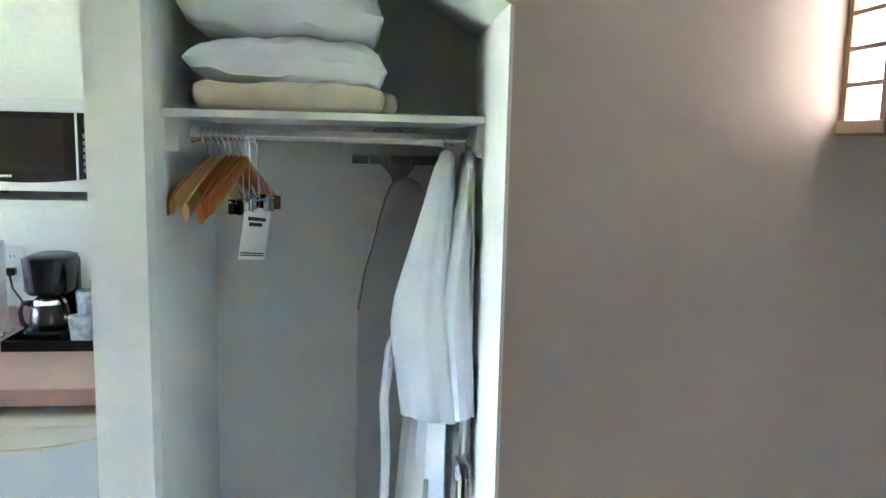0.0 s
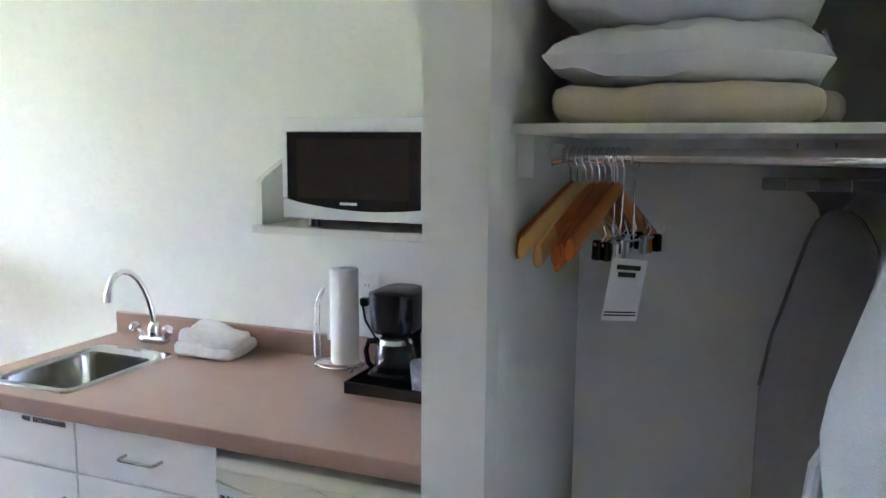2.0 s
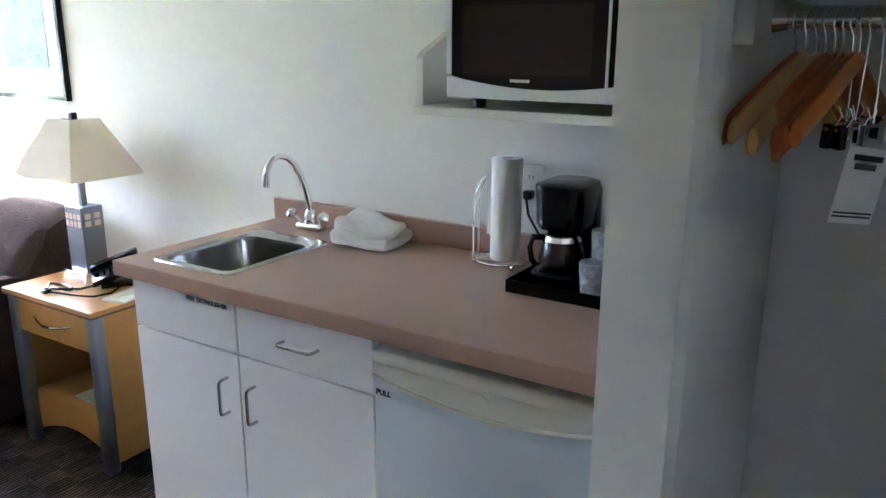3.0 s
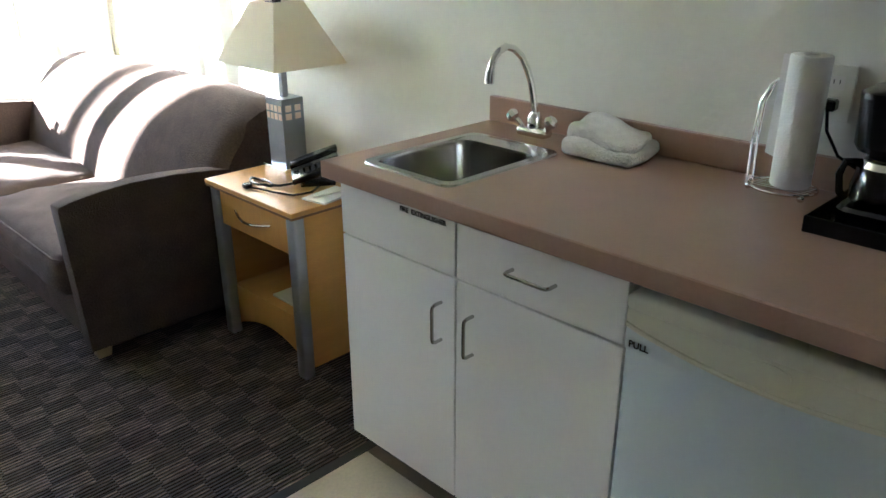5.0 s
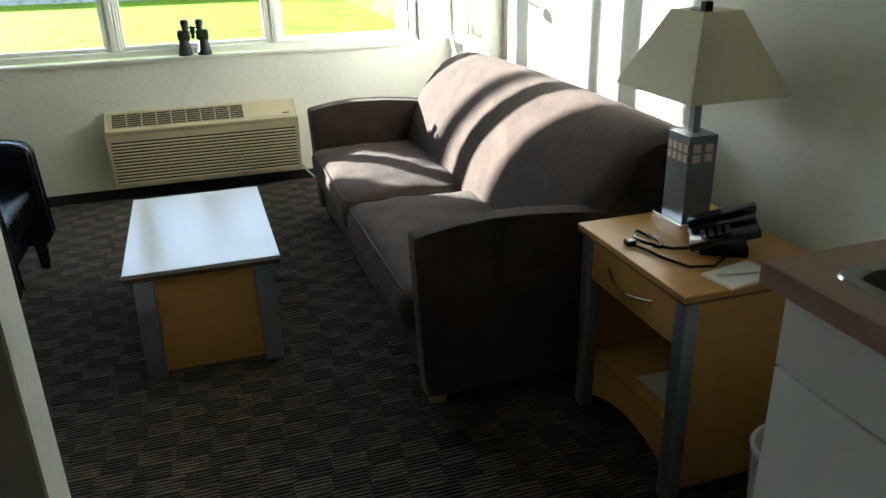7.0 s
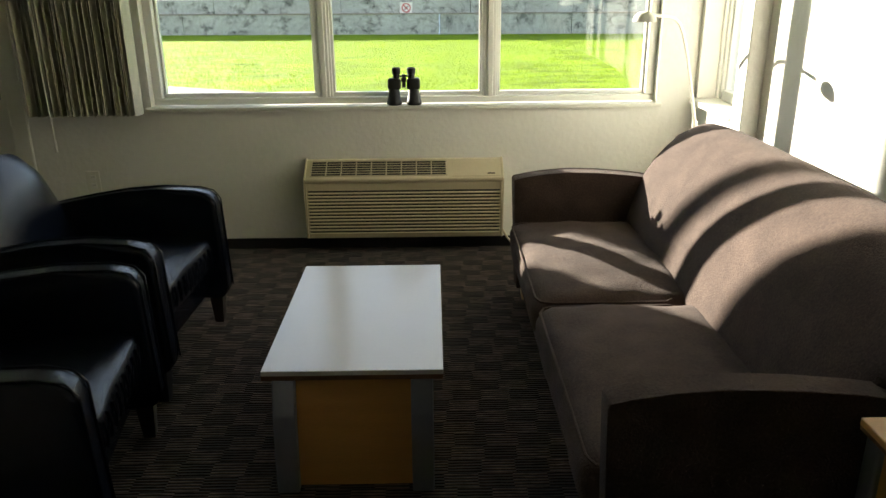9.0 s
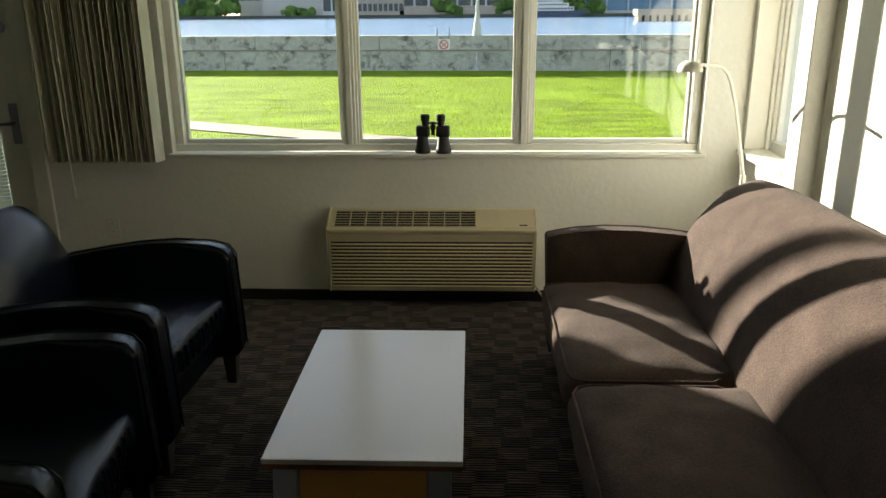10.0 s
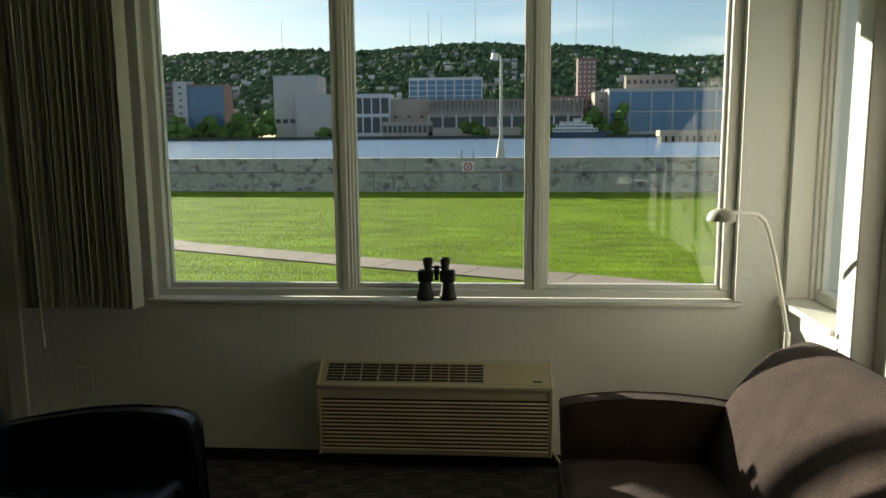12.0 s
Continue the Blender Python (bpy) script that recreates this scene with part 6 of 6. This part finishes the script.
# ---- floor tiles ----
M["tile"] = mat("beige_floor_tile", (0.6, 0.51, 0.39), 0.42, vary=0.12, scale=7, bump=0.0006, bump_scale=90, per_piece=0.06)
tile_mesh = bpy.data.meshes.new("floor_tile")
tb = box(-0.15, 0.15, -0.15, 0.15, -0.006, -0.0006, 0.0015, 1)
tb.to_mesh(tile_mesh)
tile_mesh.materials.append(M["tile"])
floor_ob = bpy.data.objects["floor"]
for i in range(13):
    for j in range(16):
        ob = new("floor_tile", tile_mesh)
        ob.parent = floor_ob
        ob.location = (-1.733 + i * 0.303, 3.06 - j * 0.303, 0.0)


# ---- outdoors ----
G = -0.3


def grass_material():
    m = mat("lawn_grass", (0.16, 0.25, 0.006), 0.9, vary=0.9, scale=0.8, stretch=(3.2, 1, 1), bump=0.05, bump_scale=26, spec=0.15, coords="Object")
    return m


M["grass"] = grass_material()


def sheet(name, x0, x1, y0, y1, z, material, label, category):
    bm = bmesh.new()
    vs = [bm.verts.new(p) for p in ((x0, y0, z), (x1, y0, z), (x1, y1, z), (x0, y1, z))]
    bm.faces.new(vs)
    ob = part(name, bm, material, None, label)
    return tagged(ob, label, category, kind="structure")


def wall_x(y):
    return -27.45 + 0.073 * (y + 2.7)


bm = bmesh.new()
vs = [bm.verts.new(p) for p in ((wall_x(-70), -70, G), (W - 0.2, -70, G), (W - 0.2, 90, G), (wall_x(90), 90, G))]
bm.faces.new(vs)
tagged(part("ground", bm, M["grass"], None, "mown green lawn between house and seawall"), category="lawn", kind="structure")
nb = 110000
gx = -9.5 - 17.5 * np.random.uniform(0, 1, nb) ** 1.25
gy = 2.2 + np.random.uniform(-0.85, 0.72, nb) * (-gx - 1.5)
ga = np.random.uniform(0, 6.28, nb)
gh = np.random.uniform(0.01, 0.032, nb) * (1 + (-gx - 9.5) * 0.03)
vv = np.zeros((nb, 3, 3))
for k, (s, hh) in enumerate(((-1, 0), (1, 0), (0, 1))):
    vv[:, k, 0] = gx + np.cos(ga) * 0.005 * s + hh * np.random.uniform(-0.015, 0.015, nb)
    vv[:, k, 1] = gy + np.sin(ga) * 0.005 * s + hh * np.random.uniform(-0.015, 0.015, nb)
    vv[:, k, 2] = G + gh * hh
path_c = [(-19.5, -9.0), (-16.8, -5.6), (-14.9, -3.1), (-13.35, 0.2), (-12.15, 3.0), (-11.1, 5.2), (-9.6, 8.6), (-8.2, 12.0)]
px = np.interp(gy, [p[1] for p in path_c], [p[0] for p in path_c])
keep = np.abs(gx - px) > 0.48
vv = vv[keep]
me = bpy.data.meshes.new("grass")
me.from_pydata(vv.reshape(-1, 3).tolist(), [], [(3 * i, 3 * i + 1, 3 * i + 2) for i in range(len(vv))])
gm_ = mat("grass_blade", (0.14, 0.22, 0.005), 0.8, vary=0.9, scale=0.8, stretch=(3.2, 1, 1), spec=0.15)
gn, gl_ = gm_.node_tree.nodes, gm_.node_tree.links
gt, gmix = gn.new("ShaderNodeBsdfTranslucent"), gn.new("ShaderNodeMixShader")
gmix.inputs[0].default_value = 0.45
gt.inputs[0].default_value = (0.26, 0.38, 0.008, 1)
gl_.new(gn["Principled BSDF"].outputs[0], gmix.inputs[1]), gl_.new(gt.outputs[0], gmix.inputs[2])
gl_.new(gmix.outputs[0], gn["Material Output"].inputs[0])
me.materials.append(gm_)
tagged(new("grass", me), "short green grass blades of the lawn", "grass", kind="stuff")

# concrete path, slab by slab
M["concrete"] = mat("path_concrete", (0.27, 0.215, 0.165), 0.9, vary=0.15, scale=3, bump=0.004, bump_scale=60, per_piece=0.06)
pv = tagged(thing("pavement", (-13, 0, G), "pale concrete footpath crossing the lawn"), category="path", kind="structure")
ys = np.arange(-9.0, 12.0, 1.25)
xs = np.interp(ys, [p[1] for p in path_c], [p[0] for p in path_c])
for k in range(len(ys) - 1):
    a, b = Vector((xs[k], ys[k], 0)), Vector((xs[k + 1], ys[k + 1], 0))
    d = (b - a).normalized()
    sd = Vector((d.y, -d.x, 0)) * 0.36
    a, b = a + d * 0.008, b - d * 0.008
    part("slab", prism([(a + sd)[:2], (b + sd)[:2], (b - sd)[:2], (a - sd)[:2]], "z", G - 0.03, G + 0.02), M["concrete"], pv)


# seawall
def seawall_material():
    m = mat("weathered_concrete", (0.42, 0.41, 0.37), 0.95, vary=0.3, scale=0.7, bump=0.01, bump_scale=12)
    nt = m.node_tree
    n, ln = nt.nodes, nt.links
    b = n["Principled BSDF"]
    src = b.inputs["Base Color"].links[0].from_socket
    tc, mp, nz, rp, mx = n.new("ShaderNodeTexCoord"), n.new("ShaderNodeMapping"), n.new("ShaderNodeTexNoise"), n.new("ShaderNodeMapRange"), n.new("ShaderNodeMix")
    mp.inputs["Scale"].default_value = (2.2, 2.2, 2.6)
    nz.inputs["Scale"].default_value, nz.inputs["Detail"].default_value, nz.inputs["Roughness"].default_value = 1.3, 8, 0.75
    ln.new(tc.outputs["Object"], mp.inputs[0]), ln.new(mp.outputs[0], nz.inputs[0])
    rp.inputs[1].default_value, rp.inputs[2].default_value = 0.5, 0.66
    ln.new(nz.outputs[0], rp.inputs[0])
    mx.data_type = "RGBA"
    ln.new(rp.outputs[0], mx.inputs[0]), ln.new(src, mx.inputs[6])
    mx.inputs[7].default_value = (0.045, 0.045, 0.04, 1)
    ln.new(mx.outputs[2], b.inputs["Base Color"])
    return m


M["seawall"] = seawall_material()
sw = tagged(thing("seawall", (-27.4, 0, G), "low weathered concrete seawall with a stepped top", "seawall"), kind="structure")
for k in range(-8, 12):
    y0, y1 = k * 4.2 - 1.5, k * 4.2 + 2.68
    part("lower_block", prism([(wall_x(y0), y0), (wall_x(y1), y1), (wall_x(y1) - 0.9, y1), (wall_x(y0) - 0.9, y0)], "z", G - 0.05, 0.33), M["seawall"], sw)
    part("ledge", prism([(wall_x(y0) + 0.03, y0), (wall_x(y1) + 0.03, y1), (wall_x(y1) - 0.215, y1), (wall_x(y0) - 0.215, y0)], "z", 0.331, 0.355), M["concrete"], sw)
    part("upper_block", prism([(wall_x(y0) - 0.22, y0 + 1), (wall_x(y1) - 0.22, y1 + 1), (wall_x(y1) - 0.8, y1 + 1), (wall_x(y0) - 0.8, y0 + 1)], "z", 0.331, 0.8), M["seawall"], sw)

# water
wt = mat("lake_water", (0.16, 0.26, 0.42), 0.2, spec=0.5, vary=0.35, scale=0.05, bump=0.07, bump_scale=0.5, stretch=(1, 0.35, 1))
sheet("water", -764, -27.0, -1500, 1500, -2.3, wt, "rippled blue lake water", "water")


def lamp_post():
    x, y = wall_x(2.7) - 0.5, 2.7
    t = thing("street_lamp", (x, y, 0.8), "pale tapered harbour lamp post on the seawall", "street lamp")
    pm = mat("galvanised_paint", (0.5, 0.5, 0.47), 0.5, vary=0.05)
    part("foot", cyl((x, y, 0.8), (x, y, 1.45), 0.16, 0.07, 12), pm, t, smooth=True)
    part("pole", cyl((x, y, 1.4), (x, y, 3.95), 0.055, 0.042, 12), pm, t, smooth=True)
    part("arm", tube([(x, y, 3.9), (x, y - 0.03, 4.05), (x, y - 0.12, 4.13), (x, y - 0.22, 4.12)], 0.035, 8), pm, t, smooth=True)
    part("lantern", cyl((x, y - 0.2, 4.14), (x, y - 0.22, 3.94), 0.09, 0.13, 12), M["lam"], t, "white lantern head", True)


lamp_post()


def sign():
    x, y = wall_x(1.6) - 0.205, 1.62
    t = thing("warning_sign", (x, y, 0.35), "white sign with a red crossed circle on the seawall", "sign")
    part("board", box(x, x + 0.012, y - 0.2, y + 0.2, 0.34, 0.69), M["lam"], t)
    red = mat("sign_red", (0.5, 0.03, 0.03), 0.5)
    part("ring", tube([(x + 0.016, y + 0.13 * math.cos(a), 0.515 + 0.13 * math.sin(a)) for a in [2 * math.pi * k / 24 for k in range(24)]], 0.018, 6, closed=True), red, t)
    part("bar", tube([(x + 0.016, y - 0.09, 0.6), (x + 0.016, y + 0.09, 0.425)], 0.018, 6), red, t)
    part("symbol", tube([(x + 0.014, y - 0.07, 0.45), (x + 0.014, y + 0.07, 0.58)], 0.014, 6), M["dark"], t)
    for yy in (1.38, 1.78):
        single("ladder_rail", tube([(wall_x(yy) - 0.3, yy, 0.78), (wall_x(yy) - 0.35, yy, 1.02), (wall_x(yy) - 0.6, yy, 1.02), (wall_x(yy) - 0.7, yy, 0.78)], 0.03, 8), M["silver"], "grey metal ladder rail over the seawall", "rail", "ladder rails", smooth=True)


sign()
# added post, out of view, only for its thin shadow on wall and sofa
post = single("garden_post", box(-10.16, -10.06, -1.59, -1.505, G, 5.2, 0.01, 1), M["trim"], "unseen tall post added to cast a thin shadow into the room", "post")

# far shore
shore_m = mat("shore_land", (0.07, 0.08, 0.06), 0.95, vary=0.3, scale=0.05)
structure("shore", box(-1700, -762, -1500, 1500, -3.0, 0.6), shore_m, "low far shore with stone edge")
stone = mat("pale_stone", (0.47, 0.45, 0.42), 0.9, vary=0.1, scale=0.15)
tan = mat("tan_stone", (0.4, 0.34, 0.285), 0.9, vary=0.12, scale=0.15)
brown = mat("brown_brick", (0.24, 0.16, 0.14), 0.9, vary=0.15, scale=0.2)
blueg = mat("blue_glazing", (0.06, 0.17, 0.29), 0.2, vary=0.2, scale=0.1)
darkg = mat("dark_glazing", (0.03, 0.04, 0.05), 0.25, vary=0.2, scale=0.1)
whitec = mat("white_cladding", (0.55, 0.57, 0.6), 0.7, vary=0.08, scale=0.2)


def building(label, x, y0, y1, z1, depth, wall, glass, cols, rows, z0=0.6, wz0=None, wz1=None, fill=0.7, roof=None, name="office_building"):
    t = thing(name, (x, (y0 + y1) / 2, z0), label, "building", "harbour buildings")
    w = part("wall", box(x - depth, x, y0, y1, z0, z1), wall, t)
    part("roof", box(x - depth - 0.4, x + 0.4, y0 - 0.4, y1 + 0.4, z1, z1 + 1.0), roof or wall, t)
    a, b = (z0 + 2 if wz0 is None else wz0), (z1 - 1.5 if wz1 is None else wz1)
    for r in range(rows):
        for c in range(cols):
            cw, rh = (y1 - y0) / cols, (b - a) / rows
            ya, za = y0 + cw * (c + (1 - fill) / 2), a + rh * (r + (1 - fill) / 2)
            part("window", box(x - 0.3, x + 0.15, ya, ya + cw * fill, za, za + rh * fill), glass, t)
    return t


X = -790
k = 790 / 760
building("brown brick tower block at the lake shore", X, -352, -318, 56, 30, brown, darkg, 4, 9)
building("blue glass hotel block with pale stair tower", X + 8, -318, -278, 54, 28, brown, blueg, 8, 9, fill=0.9)
building("pale stair tower beside the hotel", X + 10, -330, -316, 57, 20, stone, darkg, 1, 8, fill=0.25, name="stair_tower")
building("windowless pale stone theatre fly tower", X, -228, -182, 62, 40, stone, darkg, 6, 1, wz0=14, wz1=20, fill=0.7, name="theatre_tower")
hall = building("pale ribbed stone concert hall on the shore", X + 12, -202, -138, 42, 40, stone, darkg, 9, 1, wz0=8, wz1=41, fill=0.06, name="concert_hall")
building("glazed foyer with pale columns", X + 14, -142, -106, 42, 36, whitec, darkg, 4, 2, fill=0.82, name="glazed_foyer")
building("low pale convention hall behind the terrace", X, -108, -68, 37, 40, tan, darkg, 3, 1, wz0=16, wz1=24, fill=0.25, name="convention_hall")
building("blue glazed office block with white grid", X - 40, -92, -14, 61, 30, whitec, blueg, 8, 6, wz0=26, fill=0.85)
ar = building("round-edged tan arena with a colonnade", X + 16, -66, 86, 35, 60, tan, darkg, 11, 1, wz0=8, wz1=20, fill=0.85, name="arena")
for c in range(12):
    part("column", box(X + 16, X + 17.5, -66 + c * 13.8 - 0.7, -66 + c * 13.8 + 0.7, 0.6, 22), whitec, ar)
for c in range(37):
    y = -66 + c * 4.2
    part("parapet_fin", prism([(X + 16, 20), (X + 22, 35.5), (X + 16, 35.5)], "y", y, y + 1.3), tan, ar)
part("terrace", box(X + 16, X + 22, -66, 86, 0.6, 8), tan, ar)
building("tall brick apartment tower on the slope", X - 90, 92, 112, 84, 20, brown, whitec, 4, 9, wz0=36, fill=0.4, name="apartment_tower")
building("low red-brown buildings behind the arena", X - 40, 40, 108, 40, 20, brown, darkg, 12, 2, wz0=24, fill=0.5)
building("tan stone block beside the library", X, 100, 114, 42, 30, tan, darkg, 1, 3, fill=0.2)
building("long glass library with dark mullions", X + 14, 112, 236, 44, 30, stone, blueg, 6, 2, fill=0.93, name="library")
building("brown building with sign band behind the library", X - 30, 135, 185, 60, 20, tan, darkg, 8, 1, wz0=50, wz1=58, fill=0.5)
building("low terrace building by the water", X + 22, -112, -62, 14, 10, tan, darkg, 10, 1, fill=0.7, name="terrace_building")


def boat():
    x, y = -758, 82
    t = thing("tour_boat", (x, y, -2.3), "white three-deck tour boat moored at the far quay", "boat")
    wm = M["lam"]
    hull = [(-27, 3.2), (-25, -2.3), (22, -2.3), (27, 1.0), (31, 4.4), (10, 3.2)]
    part("hull", prism([(y + a, b) for a, b in hull], "x", x - 4, x + 4), mat("navy_hull", (0.03, 0.05, 0.1), 0.4), t, "dark blue lower hull")
    for (a, b, z0, z1) in ((-26, 17, 3.2, 7.0), (-23, 12, 7.0, 10.4), (-19, 6, 10.4, 13.2), (-6, 1, 13.2, 16)):
        d = part("deck", box(x - 3.6, x + 3.6, y + a, y + b, z0, z1, 0.3, 1), wm, t)
        n = int((b - a) / 3)
        for k in range(n):
            part("window", box(x + 3.5, x + 3.75, y + a + 1 + k * 3, y + a + 3 + k * 3, z0 + 1.2, z1 - 0.9), darkg, d)


boat()
# wooded hill
crest = [(-1300, 130), (-675, 165), (-550, 166), (-414, 173), (-303, 165), (-193, 171), (-84, 176), (-20, 178), (66, 171), (193, 168), (267, 155), (340, 147), (444, 147), (1100, 120)]
cy_, cz_ = [c[0] for c in crest], [c[1] for c in crest]


def hill_z(x, y):
    u = min(1.0, max(0.0, (-x - 830) / 670))
    return 2 + (np.interp(y * 1500 / max(900, -x), cy_, cz_) - 12) * (u ** 0.85) + 4 * noise.noise(Vector((x * 0.01, y * 0.01, 0)))


bm = bmesh.new()
NX, NY = 24, 90
gr = [[bm.verts.new((-820 - 760 * i / NX, -1100 + 2000 * j / NY, hill_z(-820 - 760 * i / NX, -1100 + 2000 * j / NY))) for j in range(NY + 1)] for i in range(NX + 1)]
for i in range(NX):
    for j in range(NY):
        bm.faces.new((gr[i][j], gr[i + 1][j], gr[i + 1][j + 1], gr[i][j + 1]))
tagged(part("backdrop_hill", bm, mat("wooded_slope", (0.035, 0.055, 0.025), 0.95, vary=0.3, scale=0.03), None, "long wooded hillside above the town", True), category="hill", kind="structure")


def leaf_material(name, c):
    m = mat(name, c, 0.9, vary=0.25, scale=0.15, spec=0.1)
    nt = m.node_tree
    n, ln = nt.nodes, nt.links
    b = n["Principled BSDF"]
    src = b.inputs["Base Color"].links[0].from_socket
    g, mr, vm = n.new("ShaderNodeNewGeometry"), n.new("ShaderNodeMapRange"), n.new("ShaderNodeVectorMath")
    mr.inputs[3].default_value, mr.inputs[4].default_value = 0.55, 1.5
    vm.operation = "SCALE"
    ln.new(g.outputs["Random Per Island"], mr.inputs[0])
    ln.new(src, vm.inputs[0]), ln.new(mr.outputs[0], vm.inputs["Scale"])
    ln.new(vm.outputs[0], b.inputs["Base Color"])
    return m


def clumps(name, places, material, label):
    """Many uneven crowns in one mesh; places: (x, y, z, radius)."""
    t0 = bmesh.new()
    bmesh.ops.create_icosphere(t0, subdivisions=1, radius=1.0)
    base = np.array([v.co[:] for v in t0.verts])
    tri = np.array([[v.index for v in f.verts] for f in t0.faces])
    t0.free()
    p = np.array(places)
    n = len(p)
    jit = np.random.uniform(0.65, 1.3, (n, len(base), 1))
    v = base[None] * jit * p[:, None, 3:4] * np.array([1, 1, 1.1]) + p[:, None, :3]
    f = tri[None] + (np.arange(n) * len(base))[:, None, None]
    me = bpy.data.meshes.new(name)
    me.from_pydata(v.reshape(-1, 3).tolist(), [], f.reshape(-1, 3).tolist())
    me.materials.append(material)
    return tagged(new(name, me), label, "trees", kind="stuff")


rr = random.Random(8)
spots = []
while len(spots) < 16000:
    x, y = rr.uniform(-1540, -850), rr.uniform(-900, 620)
    spots.append((x, y, hill_z(x, y) + rr.uniform(1, 5), rr.uniform(3.0, 7.0)))
clumps("hill_trees", spots, leaf_material("hill_foliage", (0.062, 0.105, 0.05)), "dense green trees covering the hillside")
spots = []
for cy0, cy1, hh, cnt in ((-345, -250, 20, 120), (-262, -226, 22, 60), (-180, -150, 6, 16), (-30, -10, 11, 24), (28, 60, 14, 40), (84, 128, 24, 90)):
    for _ in range(cnt):
        y = rr.uniform(cy0, cy1)
        spots.append((-770 + rr.uniform(-4, 4), y, 1.5 + rr.uniform(0, hh) * (0.6 + 0.4 * math.sin(y * 0.21)), rr.uniform(2.6, 6)))
clumps("shore_trees", spots, leaf_material("shore_foliage", (0.09, 0.15, 0.035)), "green trees along the far shore")
vs, fs = [], []
for _ in range(230):
    x, y = rr.uniform(-1350, -880), rr.uniform(-800, 520)
    z, w, h = hill_z(x, y) + 2, rr.uniform(5, 11), rr.uniform(3.5, 7)
    b0 = len(vs)
    vs += [(x + 8, y, z), (x + 8, y + w, z), (x + 8, y + w, z + h), (x + 8, y, z + h), (x - 2, y, z), (x - 2, y + w, z), (x - 2, y + w, z + h), (x - 2, y, z + h), (x + 3, y, z + h + 4), (x + 3, y + w, z + h + 4)]
    fs += [tuple(b0 + i for i in f) for f in ((0, 1, 2, 3), (5, 4, 7, 6), (1, 5, 6, 9, 2), (4, 0, 3, 8, 7), (3, 2, 9, 8), (6, 7, 8, 9))]
me = bpy.data.meshes.new("hill_houses")
me.from_pydata(vs, [], fs)
me.materials.append(leaf_material("house_paint", (0.34, 0.33, 0.31)))
tagged(new("hill_houses", me), "small pale houses among the hillside trees", "houses", kind="stuff")
mast_m = mat("mast_steel", (0.4, 0.4, 0.42), 0.6)
for y, h in ((-415, 60), (-165, 55), (-130, 70), (-105, 62), (-40, 110), (55, 130), (62, 90), (150, 120), (218, 110)):
    x = -1500
    z = hill_z(x, y)
    single("radio_mast", cyl((x, y, z - 3), (x, y, z + h), 0.7, 0.35, 6), mast_m, "thin steel radio mast on the hill crest", "radio mast", "radio masts")


def pier():
    t = thing("pier", (-343, 100, -2.3), "long concrete pier on dark piles in the water", "pier")
    pc = mat("pier_concrete", (0.5, 0.4, 0.29), 0.9, vary=0.15, scale=0.3)
    part("deck", box(-352, -343, 73, 150, 0.2, 2.8), pc, t)
    for k in range(26):
        part("pile", box(-344.5, -343.2, 73.4 + k * 3.0, 75.2 + k * 3.0, -2.6, 0.2), pc, t)
    # near-black filler behind the piles, painted shade below the deck
    part("pile_cap", box(-351, -346, 73.5, 149.5, -2.6, 0.19), M["dark"], t, "dark block put in for the shade under the deck")


pier()
